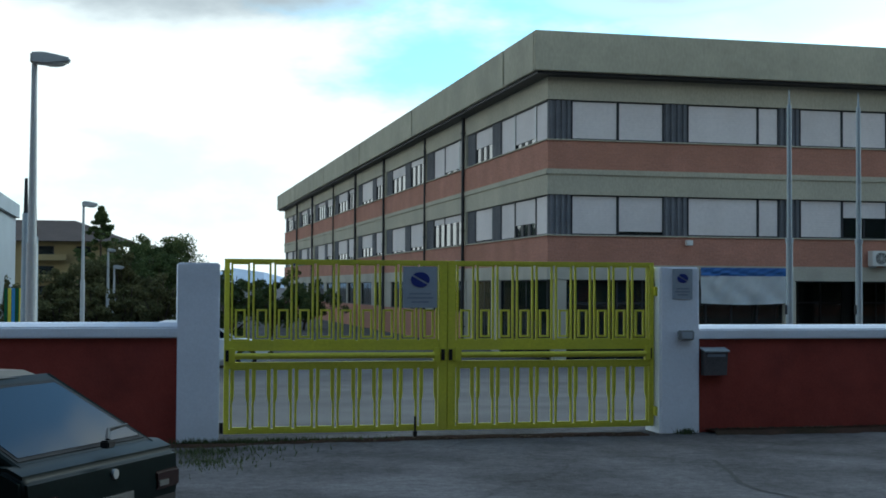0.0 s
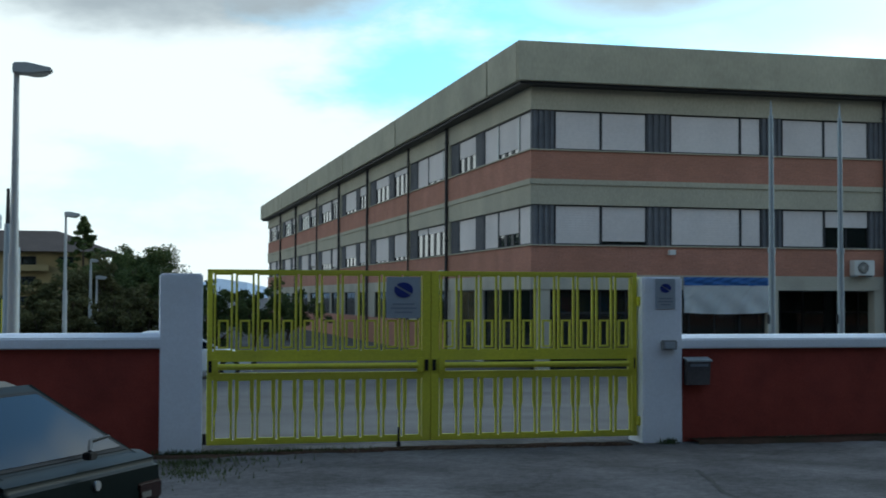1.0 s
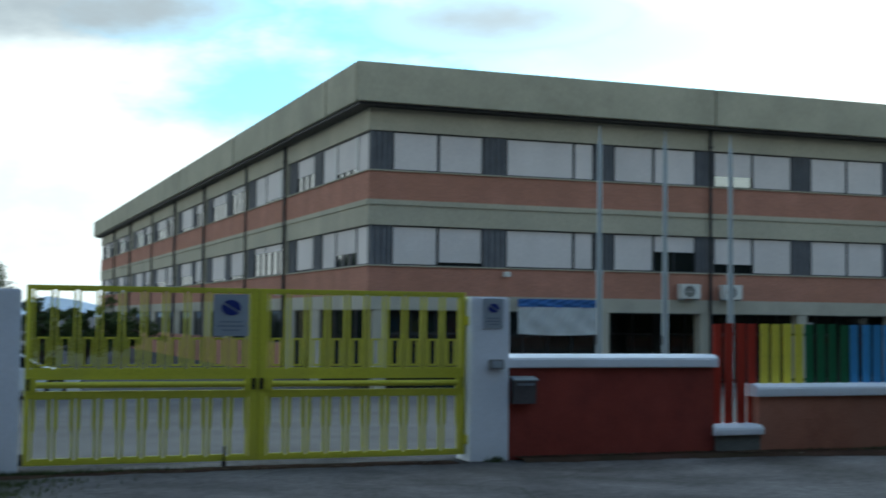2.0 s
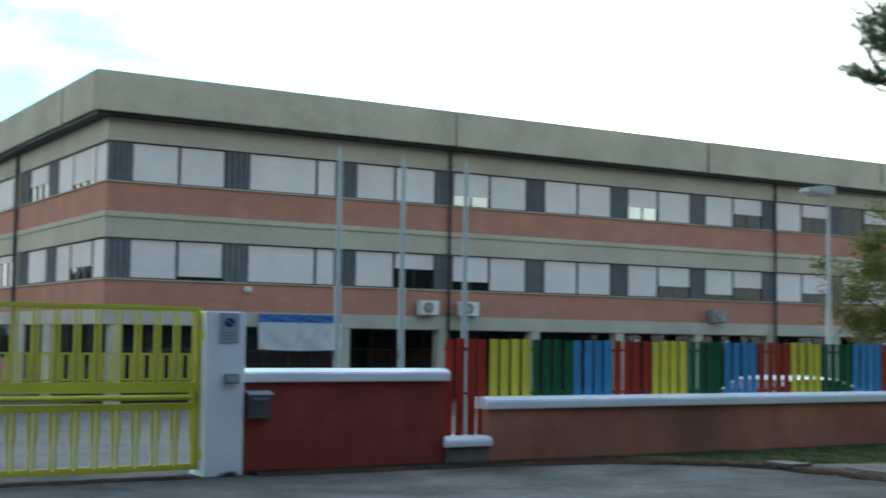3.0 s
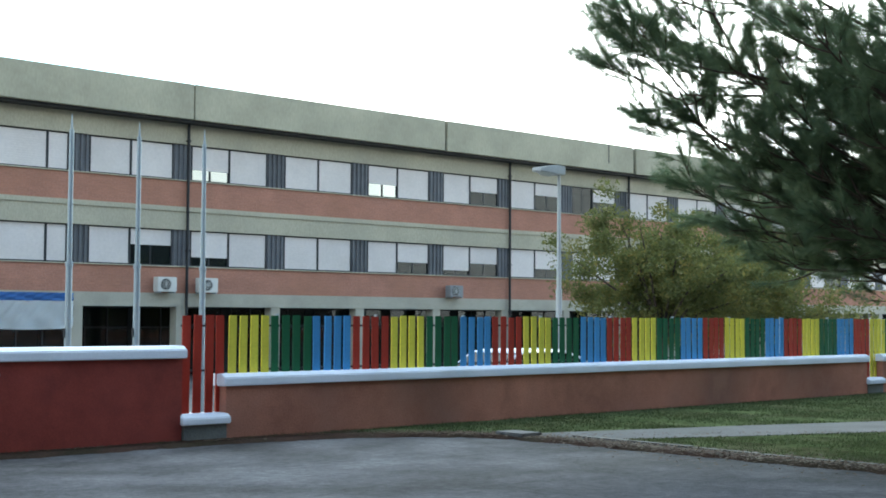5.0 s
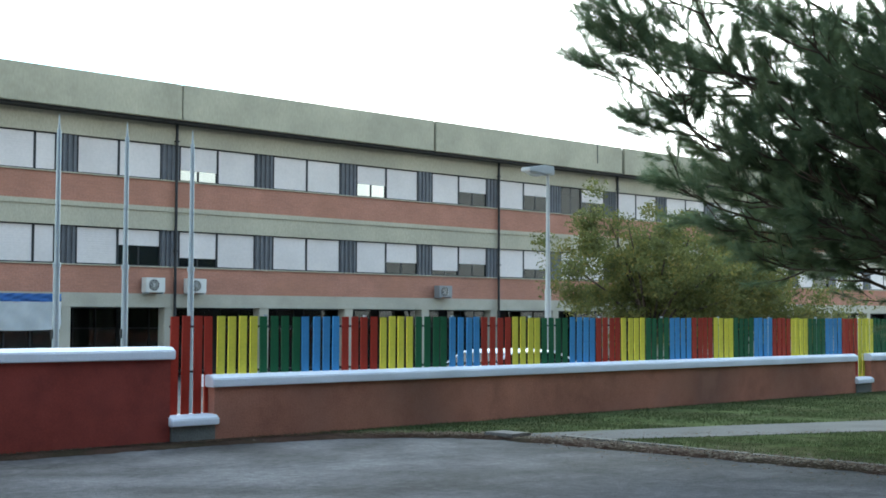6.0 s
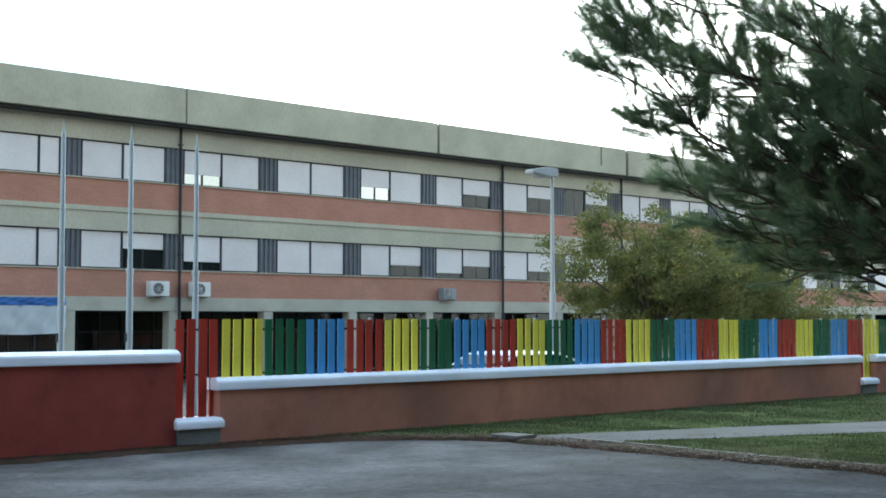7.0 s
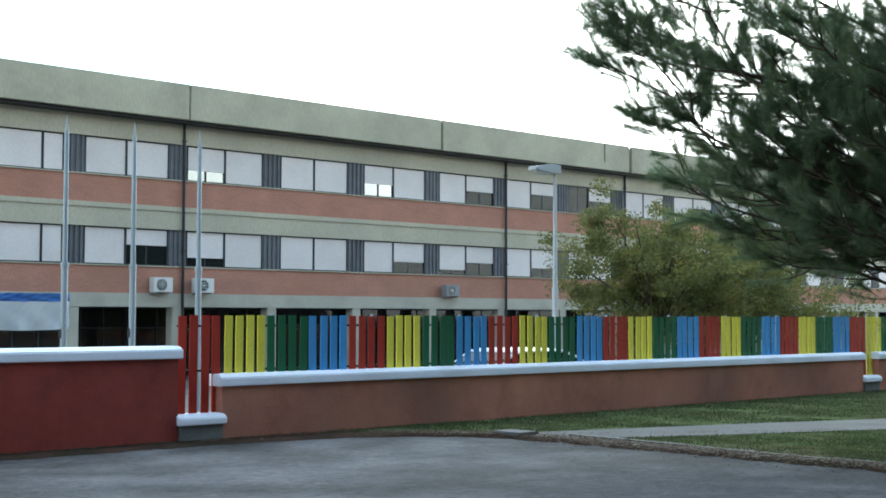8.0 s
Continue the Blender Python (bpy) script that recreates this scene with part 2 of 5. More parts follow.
# for the added block behind the camera, dark to return little light
SHADEBRICK = material("shade_block_brick", (0.075, 0.062, 0.055), 0.9, vary=0.25, scale=0.5, grain=10)
CREAM = material("cream_render", (0.42, 0.40, 0.33), 0.9, vary=0.10, scale=0.8, grain=30, stain=(0.25, 0.23, 0.19), stain_amount=0.4)
BRICK = brick_material("brick_red")
# frames and pipes; on the eaves this near-black stands in for shade
DARKMETAL = material("dark_metal_and_shade", (0.03, 0.032, 0.035), 0.55, metal=0.3, vary=0.2, scale=3, bump=0)
SLATE = material("slate_blue_panel", (0.125, 0.130, 0.142), 0.6, vary=0.15, scale=2, grain=20, bump=0.05, per_object=0.15)
SHUTTER = material("shutter_plastic", (0.67, 0.62, 0.595), 0.65, vary=0.06, scale=0.7, grain=9, bump=0.05, per_object=0.06, stain=(0.56, 0.52, 0.50), stain_amount=0.35)
GLASS = glass_material("window_glass", (0.015, 0.022, 0.022), see=0.5)
SIDEGLASS = glass_material("reflecting_glass", (0.02, 0.03, 0.035), 0.06, 2.6)
# the dimness of rooms and recess is put into this near-black colour
INTERIOR = material("shaded_room_paint", (0.045, 0.05, 0.05), 0.95, vary=0.1, bump=0)
WHITE = material("white_paint", (0.80, 0.83, 0.90), 0.75, vary=0.05, scale=1.6, grain=35, bump=0.04, stain=(0.66, 0.68, 0.72), stain_amount=0.45, stain_scale=1.3)
WALLRED = material("dark_red_render", (0.285, 0.052, 0.038), 0.85, vary=0.10, scale=0.8, grain=45, bump=0.08, stain=(0.16, 0.036, 0.030), stain_amount=0.6, stain_scale=0.9)
WALLFADED = material("faded_red_render", (0.47, 0.20, 0.135), 0.9, vary=0.16, scale=0.7, grain=40, bump=0.3, stain=(0.23, 0.12, 0.09), stain_amount=0.8, stain_scale=0.55, spec=0.1)
BLOCK = material("bare_block", (0.16, 0.165, 0.155), 0.95, vary=0.2, scale=2, grain=40, bump=0.4)
YELLOW = material("yellow_gate_paint", (0.64, 0.605, 0.06), 0.5, vary=0.10, scale=1.5, grain=30, bump=0.08, stain=(0.50, 0.47, 0.08), stain_amount=0.4, stain_scale=1.2)
GALV = material("galvanised_steel", (0.33, 0.38, 0.41), 0.5, metal=0.25, vary=0.10, scale=2, bump=0.05)
LAMPPAINT = material("lamp_paint", (0.47, 0.48, 0.47), 0.5, vary=0.08, scale=2, bump=0.03)
LETTERBOX = material("dull_steel", (0.115, 0.11, 0.115), 0.5, metal=0.2, vary=0.15, scale=4, bump=0.03)
SOIL = material("bare_soil", (0.050, 0.030, 0.023), 0.97, vary=0.35, scale=1.6, grain=30, bump=0.8, stain=(0.034, 0.034, 0.020), stain_amount=0.5, stain_scale=1.1, spec=0.02)
PLASTIC = material("grey_plastic", (0.24, 0.25, 0.26), 0.5, vary=0.06, bump=0)
ACWHITE = material("white_enamel", (0.62, 0.62, 0.59), 0.45, vary=0.06, bump=0)
BLACK = material("black_plastic", (0.012, 0.012, 0.013), 0.5, vary=0.1, bump=0)
SIGNBLUE = material("sign_blue", (0.02, 0.035, 0.20), 0.5, vary=0.05, bump=0)
SIGNPLATE = material("sign_plate", (0.34, 0.38, 0.43), 0.45, vary=0.06, scale=3, bump=0)
SIGNGREY = material("sign_grey", (0.22, 0.25, 0.30), 0.5, vary=0.05, bump=0)
BANNER = material("banner_cloth", (0.84, 0.87, 0.88), 0.8, vary=0.08, scale=1, bump=0.05)
BANNERBLUE = material("banner_blue", (0.09, 0.24, 0.58), 0.8, vary=0.08, bump=0)
SLATS = [material("slat_" + n, c, 0.6, vary=0.10, scale=2.5, grain=30, bump=0.1, per_object=0.08, spec=0.12) for n, c in
         (("red", (0.38, 0.040, 0.024)), ("yellow", (0.74, 0.64, 0.08)), ("green", (0.020, 0.115, 0.050)), ("blue", (0.07, 0.28, 0.55)))]
CARPAINT = material("car_paint_dark", (0.005, 0.009, 0.009), 0.30, vary=0.2, scale=2, bump=0, spec=0.05)
CARWHITE = material("car_paint_white", (0.66, 0.68, 0.70), 0.3, vary=0.04, bump=0)
CARGLASS = glass_material("car_glass", (0.001, 0.008, 0.018), 0.06, 1.25)
CHROME = material("bright_metal", (0.55, 0.56, 0.57), 0.3, metal=0.8, vary=0.05, bump=0)
LENSRED = material("tail_lens", (0.016, 0.006, 0.006), 0.25, vary=0.1, bump=0)
LENSCLEAR = material("clear_lens", (0.11, 0.11, 0.105), 0.25, vary=0.1, bump=0)
RUBBER = material("rubber", (0.015, 0.015, 0.016), 0.85, vary=0.2, bump=0.1)
BARK = material("bark", (0.075, 0.055, 0.042), 0.95, vary=0.4, scale=5, grain=30, bump=0.8)
PINE = leaf_material("pine_needles", (0.095, 0.138, 0.080), (0.140, 0.195, 0.110), (0.20, 0.245, 0.13))
OLIVE = leaf_material("autumn_leaves", (0.088, 0.100, 0.038), (0.160, 0.172, 0.058), (0.29, 0.235, 0.068))
DARKLEAF = leaf_material("dark_leaves", (0.045, 0.070, 0.028), (0.082, 0.115, 0.042), (0.14, 0.15, 0.055))
BROWNLEAF = leaf_material("olive_brown_leaves", (0.072, 0.078, 0.036), (0.110, 0.112, 0.050), (0.160, 0.145, 0.065))
GRASSBLADE = leaf_material("grass_blades", (0.044, 0.062, 0.026), (0.060, 0.082, 0.034), (0.095, 0.095, 0.046))
ROOFTILE = material("brown_roof", (0.058, 0.043, 0.038), 0.9, vary=0.2, scale=1, grain=12, bump=0.3)
OCHRE = material("ochre_render", (0.30, 0.24, 0.12), 0.9, vary=0.15, scale=0.5)
PALEWALL = material("pale_render", (0.36, 0.39, 0.41), 0.9, vary=0.08, scale=0.5)
# pale blue base colour stands in for the haze of distance
HILL = material("hazed_hill", (0.42, 0.50, 0.60), 1.0, vary=0.1, scale=0.004, grain=0.05, bump=0, spec=0)
LAMPGLASS = material("lamp_lens", (0.55, 0.56, 0.54), 0.35, vary=0.05, bump=0)


mottle(WALLFADED, 1.1, 0.75, 1.2)
mottle(WALLRED, 1.4, 0.82, 1.15)
mottle(FASCIA, 0.5, 0.88, 1.1)
mottle(GRASS, 2.2, 0.6, 1.4)


# ---- building blocks ----
def box(bm, x0, x1, y0, y1, z0, z1, bevel=0.0):
    r = bmesh.ops.create_cube(bm, size=1, matrix=Matrix.Translation(((x0 + x1) / 2, (y0 + y1) / 2, (z0 + z1) / 2)) @ Matrix.Diagonal((abs(x1 - x0), abs(y1 - y0), abs(z1 - z0), 1)))
    if bevel:
        es = list({e for v in r["verts"] for e in v.link_edges})
        bmesh.ops.bevel(bm, geom=es, offset=bevel, segments=2, affect="EDGES", clamp_overlap=True)
    return bm


def tube(bm, a, b, r0, r1=None, sides=12, cap=True):
    a, b = Vector(a), Vector(b)
    r1 = r0 if r1 is None else r1
    q = (b - a).to_track_quat("Z", "Y").to_matrix().to_4x4()
    bmesh.ops.create_cone(bm, cap_ends=cap, segments=sides, radius1=r0, radius2=max(r1, 1e-4), depth=(b - a).length, matrix=Matrix.Translation((a + b) / 2) @ q)
    return bm


def disc(bm, c, r, normal, thick=0.01, sides=20, stretch=1.0):
    n = Vector(normal).normalized()
    q = n.to_track_quat("Z", "Y").to_matrix().to_4x4()
    bmesh.ops.create_cone(bm, cap_ends=True, segments=sides, radius1=r, radius2=r, depth=thick, matrix=Matrix.Translation(c) @ q @ Matrix.Diagonal((stretch, 1, 1, 1)))
    return bm


def profile(bm, pts, axis, a, b):
    """A closed outline swept along one axis from a to b. For 'x' the outline is (y, z), for 'y' it is (x, z)."""
    def at(p, s):
        return (s, p[0], p[1]) if axis == "x" else (p[0], s, p[1])
    va, vb = [bm.verts.new(at(p, a)) for p in pts], [bm.verts.new(at(p, b)) for p in pts]
    k = len(pts)
    for i in range(k):
        bm.faces.new((va[i], va[(i + 1) % k], vb[(i + 1) % k], vb[i]))
    bm.faces.new(va), bm.faces.new(vb)
    bmesh.ops.recalc_face_normals(bm, faces=bm.faces)
    return bm


def origin_of(ob):
    p = Vector((0, 0, 0))
    while ob:
        p += ob.location
        ob = ob.parent
    return p


def thing(name, at=(0, 0, 0), label="", category="", group="", kind=""):
    ob = new(name)
    ob.location = at
    return tagged(ob, label, category, group, kind)


def part(name, bm, mat, parent=None, label="", smooth=False, data=None):
    """Links a bmesh, built at its place in the world, as one mesh under a thing or a part."""
    if data is None:
        data = bpy.data.meshes.new(name)
        off = origin_of(parent)
        bmesh.ops.translate(bm, verts=bm.verts, vec=-off)
        bm.to_mesh(data)
        bm.free()
        data.materials.append(mat)
        if smooth:
            for p in data.polygons:
                p.use_smooth = True
            data.set_sharp_from_angle(angle=radians(38))
    ob = new(name, data)
    ob.parent = parent
    return tagged(ob, label)


def placed(name, data, at, parent, label=""):
    """A part on a shared mesh, at a place in the world."""
    ob = new(name, data)
    ob.parent = parent
    ob.location = Vector(at) - origin_of(parent)
    return tagged(ob, label)


def shared(name, bm, mat):
    data = bpy.data.meshes.new(name)
    bm.to_mesh(data)
    bm.free()
    data.materials.append(mat)
    return data


def B():
    return bmesh.new()


# ---- ground ----
def yard_level(y):
    """The yard falls from the street towards the school and is level beyond."""
    return -0.75 * min(1.0, max(0.0, (y - 1.0) / 19.0))


YARD = material("yard_concrete", (0.145, 0.138, 0.132), 0.95, vary=0.2, scale=0.6, grain=25, bump=0.3, stain=(0.085, 0.082, 0.078), stain_amount=0.6, stain_scale=0.35, spec=0.06)
g = B()
profile(g, [(-1500, 0.0), (1.0, 0.0), (20.0, -0.75), (2500, -0.75), (2500, -1.6), (-1500, -1.6)], "x", -1500, 1500)
tagged(part("ground", g, ASPHALT), "worn grey asphalt of road and school yard", "ground", kind="structure")
g = B()
profile(g, [(1.3, -0.008), (20.0, -0.746), (120, -0.746), (120, -0.9), (20, -0.9), (1.3, -0.2)], "x", -40, 90)
tagged(part("yard_paving", g, YARD), "pale dusty concrete of the school yard", "yard", kind="structure")

verge = B()
vp = [(7.5, -2.05), (7.45, -3.2), (7.45, -7.5), (7.5, -30), (60, -30), (60, -0.02), (5.2, -0.02), (5.6, -0.25), (6.9, -1.35)]
vb = [verge.verts.new((x, y, 0.03)) for x, y in vp]
f = verge.faces.new(vb)
r = bmesh.ops.extrude_face_region(verge, geom=[f])
bmesh.ops.translate(verge, verts=[g for g in r["geom"] if isinstance(g, bmesh.types.BMVert)], vec=(0, 0, -0.15))
bmesh.ops.recalc_face_normals(verge, faces=verge.faces)
tagged(part("grass_verge", verge, GRASS), "short green grass verge with bare earthy patches", "grass", kind="structure")

pathb = B()
pp = [(7.05, -2.0), (8.4, -2.45), (10.7, -3.2), (13.5, -4.25), (24.0, -8.5), (24.0, -10.6), (11.5, -5.20), (9.14, -4.2), (7.5, -3.4), (7.2, -2.9)]
f = pathb.faces.new([pathb.verts.new((x, y, 0.036)) for x, y in pp])
r = bmesh.ops.extrude_face_region(pathb, geom=[f])
bmesh.ops.translate(pathb, verts=[g for g in r["geom"] if isinstance(g, bmesh.types.BMVert)], vec=(0, 0, -0.16))
bmesh.ops.recalc_face_normals(pathb, faces=pathb.faces)
tagged(part("footpath", pathb, PATHGREY), "narrow pale concrete footpath across the grass", "path", kind="structure")

kerb = thing("kerb", (7.4, -4, 0), "low worn concrete kerb along the grass edge", "kerb", kind="structure")
for k in range(14):
    y1 = -2.8 - k * 1.0
    part("kerb_stone", box(B(), 7.30, 7.44, y1 - 0.985, y1, -0.05, 0.05 + random.uniform(-0.02, 0.012), 0.015), KERBGREY, kerb)



def ribbon(name, line, half, label, z=0.012, seed=1):
    """A thin ragged sheet of earth along a line on the ground."""
    rr = random.Random(seed)
    b = B()
    top = []
    for (xa, ya), (xb, yb) in zip(line, line[1:]):
        d = Vector((xb - xa, yb - ya))
        n = max(2, int(d.length / 0.09))
        side = Vector((-d.y, d.x)).normalized()
        for k in range(n):
            p = Vector((xa, ya)) + d * (k / n)
            wob = noise.noise((p.x * 1.7, p.y * 1.7, seed)) * 0.5 + noise.noise((p.x * 6, p.y * 6, seed)) * 0.25
            l_, r_ = half * (1 + wob + rr.uniform(-0.08, 0.08)), half * (1 - wob + rr.uniform(-0.08, 0.08))
            row = [p + side * l_, p + side * l_ * 0.7, p, p - side * r_ * 0.7, p - side * r_]
            top.append([b.verts.new((q.x, q.y, -0.004 if j in (0, 4) else z + rr.uniform(-0.003, 0.006))) for j, q in enumerate(row)])
    for ra, rb in zip(top, top[1:]):
        for j in range(4):
            b.faces.new((ra[j], ra[j + 1], rb[j + 1], rb[j]))
    bmesh.ops.recalc_face_normals(b, faces=b.faces)
    return tagged(part(name, b, SOIL, smooth=True), label, "soil", kind="structure")


ribbon("soil_strip", [(0.1, -0.06), (2.9, -0.10), (4.2, -0.30), (5.4, -0.55), (6.6, -1.45), (6.95, -2.3), (7.02, -4.0), (7.12, -7.0), (7.15, -16.0)], 0.27, "bare brown soil strip along wall and kerb", 0.038, 3)
ribbon("soil_strip", [(-9.0, -0.02), (-5.9, -0.30), (-5.3, -0.12), (-3.0, 0.05), (-0.6, 0.0)], 0.20, "dark soil strip at the gate's foot", 0.010, 5)

seam = B()
rows = []
line = [(-0.9, -2.38), (-1.1, -3.16), (-1.32, -3.84), (-1.34, -4.26), (-1.25, -4.65), (-1.07, -5.43)]
for i in range(len(line) - 1):
    for k in range(8):
        p = Vector(line[i]).lerp(Vector(line[i + 1]), k / 8)
        q = Vector((line[i + 1][1] - line[i][1], line[i][0] - line[i + 1][0])).normalized() * (0.022 + 0.014 * noise.noise((p.x * 5, p.y * 5, 2)))
        rows.append([seam.verts.new((p.x + s_ * q.x, p.y + s_ * q.y, 0.004)) for s_ in (-1, 1)])
for ra, rb in zip(rows, rows[1:]):
    seam.faces.new((ra[0], ra[1], rb[1], rb[0]))
tagged(part("asphalt_seam", seam, RUBBER), "dark tarred seam curving across the worn asphalt", "road seam", kind="structure")

slab_ = thing("loose_slab", (6.95, -2.1, 0.03), "flat pale concrete slab lying at the footpath's end", "slab")
part("slab_body", box(B(), 6.72, 7.12, -2.45, -1.9, 0.03, 0.085, 0.015), YARD, slab_)

# tall plain block across the street behind the camera, unseen, added for shade
tagged(part("unseen_shade_block", box(B(), -70, 70, -40, -20.5, 0, 18.0), SHADEBRICK), "plain dark brick block across the street, unseen, added for shade", "building", kind="structure")

# ---- boundary wall ----
def wall_run(name, x0, x1, top, mat, label, coping=0.165, over=0.05, y0=0.05, y1=0.33):
    w = thing(name, ((x0 + x1) / 2, 0.2, 0), label, "wall", kind="structure")
    part("wall_body", box(B(), x0 + over, x1 - over, y0, y1, -0.2, top - coping), mat, w)
    c = B()
    profile(c, [(y0 - 0.05, top - coping), (y1 + 0.05, top - coping), (y1 + 0.05, top - 0.05), (y1 - 0.02, top), (y0 + 0.03, top), (y0 - 0.05, top - 0.05)], "x", x0, x1)
    bmesh.ops.bevel(c, geom=list(c.edges), offset=0.012, segments=2, affect="EDGES")
    part("coping", c, WHITE, w, "white painted coping")
    return w


wall_run("wall_west", -30, -6.02, 1.31, WALLRED, "dark red rendered wall with a white coping")
wall_run("wall_gate", -0.02, 2.95, 1.275, WALLRED, "dark red rendered wall with a white coping")
wall_run("wall_east", 3.53, 20.42, 0.89, WALLFADED, "faded stained red low wall with a white coping")
wall_run("wall_far", 21.0, 60, 0.89, WALLFADED, "faded red low wall with a white coping")
for x0, x1 in ((2.88, 3.62), (20.34, 21.06)):
    wall_run("wall_step", x0, x1, 0.375, BLOCK, "low bare block plinth with a white cap", coping=0.14, over=0.04, y0=0.02, y1=0.36)


def gate_pillar(x0, x1):
    p = thing("gate_pillar", ((x0 + x1) / 2, 0.2, 0), "square white painted masonry gate pillar", "pillar", "gate pillars")
    b = B()
    box(b, x0, x1, -0.02, 0.46, -0.1, 1.965, 0.018)
    part("shaft", b, WHITE, p)
    return p


gate_pillar(-6.09, -5.635)
gate_pillar(-0.50, 0.0)

# ---- gate ----
def ring(w, z0, z1, bar=0.021, depth=0.032):
    b = B()
    box(b, -w / 2, -w / 2 + bar, 0, depth, z0, z1)
    box(b, w / 2 - bar, w / 2, 0, depth, z0, z1)
    box(b, -w / 2 + bar, w / 2 - bar, 0, depth, z0, z0 + bar)
    box(b, -w / 2 + bar, w / 2 - bar, 0, depth, z1 - bar, z1)
    return b


LOOPS = [shared("loop_" + n, ring(w, a, b), YELLOW) for n, w, a, b in
         (("upper", 0.206, 1.10, 1.975), ("upper_inner", 0.116, 1.135, 1.455), ("lower", 0.206, 0.125, 0.80))]
b = B()
for sg in (-1, 1):
    outline = [(sg * 0.083, 0.80), (sg * 0.062, 0.80), (sg * 0.063, 0.50), (sg * 0.070, 0.45), (sg * 0.083, 0.41)]
    profile(b, outline, "y", 0.006, 0.028)
LOOPS.append(shared("loop_neck", b, YELLOW))


def gate_leaf(x0, x1, hinge_left):
    g = thing("gate_leaf", ((x0 + x1) / 2, 0.17, 0), "bright yellow steel gate leaf of looped flat bars, closed", "gate", "double gate")
    wl_, wr = (0.055, 0.095) if hinge_left else (0.095, 0.055)
    for a, b in ((x0, x0 + wl_), (x1 - wr, x1)):
        part("stile", box(B(), a, b, 0.135, 0.205, 0.075, 2.015, 0.004), YELLOW, g)
    for z0, z1 in ((1.97, 2.015), (0.99, 1.105), (0.79, 0.865), (0.075, 0.125)):
        part("rail", box(B(), x0 + wl_, x1 - wr, 0.14, 0.20, z0, z1, 0.003), YELLOW, g)
    bar = tube(B(), (x0 + wl_ + 0.06, 0.12, 0.935), (x1 - wr - 0.06, 0.12, 0.935), 0.034, sides=14)
    part("brace_tube", bar, YELLOW, g, "round yellow tube", smooth=True)
    for xe in (x0 + wl_ + 0.03, x1 - wr - 0.03):
        part("bracket", box(B(), xe - 0.035, xe + 0.035, 0.11, 0.16, 0.86, 1.02, 0.004), YELLOW, g)
    for xe in (x0 + 0.035, x1 - 0.05):
        part("latch_plate", box(B(), xe - 0.02, xe + 0.02, 0.12, 0.134, 0.875, 1.0), BLACK, g)
    inner0, inner1 = x0 + wl_, x1 - wr
    pitch = (inner1 - inner0) / 10
    for i in range(10):
        xc = inner0 + (i + 0.5) * pitch
        for data in LOOPS:
            placed("bar_loop", data, (xc, 0.145, 0), g)
    return g


left_leaf = gate_leaf(-5.575, -3.045, True)
right_leaf = gate_leaf(-3.04, -0.515, False)
part("drop_bolt", tube(tube(B(), (-3.42, 0.12, 0.0), (-3.42, 0.12, 0.24), 0.012), (-3.42, 0.12, 0.02), (-3.42, 0.12, 0.07), 0.026), BLACK, left_leaf, "black iron drop bolt")
for z in (0.20, 1.62):
    part("hinge", box(B(), -0.53, -0.44, 0.06, 0.15, z, z + 0.11, 0.01), YELLOW, right_leaf)
part("gate_hook", box(B(), -5.62, -5.58, 0.15, 0.18, 0.08, 0.20), BLACK, left_leaf)


def plate_sign(x0, x1, z0, z1, y, label):
    s = thing("sign", ((x0 + x1) / 2, y, z0), label, "sign", "gate signs")
    part("plate", box(B(), x0, x1, y - 0.012, y, z0, z1, 0.003), SIGNPLATE, s)
    w = x1 - x0
    cx, cz = (x0 + x1) / 2, z1 - (z1 - z0) * 0.32
    for sgn in (-1, 1):
        h = B()
        disc(h, (0, 0, 0), 0.22 * w, (0, -1, 0), 0.006, 28, 1.25)
        bmesh.ops.bisect_plane(h, geom=h.verts[:] + h.edges[:] + h.faces[:], plane_co=(0, 0, 0.012 * sgn * w / 0.4), plane_no=(-0.55 * sgn, 0, sgn * -1.0), clear_outer=True)
        bmesh.ops.translate(h, verts=h.verts, vec=(cx, y - 0.015, cz))
        part("emblem_half", h, SIGNBLUE, s, "dark blue half oval")
    for k, (fr, wd) in enumerate(((0.66, 0.62), (0.76, 0.74), (0.86, 0.5))):
        zc = z1 - (z1 - z0) * fr
        part("text_bar", box(B(), cx - wd * w / 2, cx + wd * w / 2, y - 0.015, y - 0.012, zc - 0.008, zc + 0.008), SIGNGREY, s)
    return s


plate_sign(-3.575, -3.175, 1.475, 1.945, 0.10, "grey-blue plate with a blue oval emblem on the gate")
plate_sign(-0.345, -0.095, 1.585, 1.945, -0.022, "grey-blue plate with a blue oval emblem on the pillar")

ic = thing("intercom", (-0.19, 0, 1.1), "grey plastic intercom box on the white pillar", "intercom")
part("casing", box(B(), -0.285, -0.095, -0.095, -0.021, 1.10, 1.215, 0.012), PLASTIC, ic)
part("speaker_panel", box(B(), -0.255, -0.125, -0.102, -0.096, 1.118, 1.195), SIGNPLATE, ic)

lb = thing("letterbox", (0.19, 0.04, 0.68), "grey metal letterbox with a sloping lid on the red wall", "letterbox")
lbb = B()
profile(lbb, [(0.045, 0.68), (-0.055, 0.68), (-0.085, 0.955), (0.045, 0.99)], "x", 0.045, 0.335)
part("box_body", lbb, LETTERBOX, lb)
lid = B()
profile(lid, [(0.045, 0.998), (0.045, 1.012), (-0.105, 0.975), (-0.105, 0.957)], "x", 0.03, 0.35)
part("lid", lid, GALV, lb)
part("flap", box(B(), 0.075, 0.305, -0.086, -0.078, 0.90, 0.935), SIGNGREY, lb)

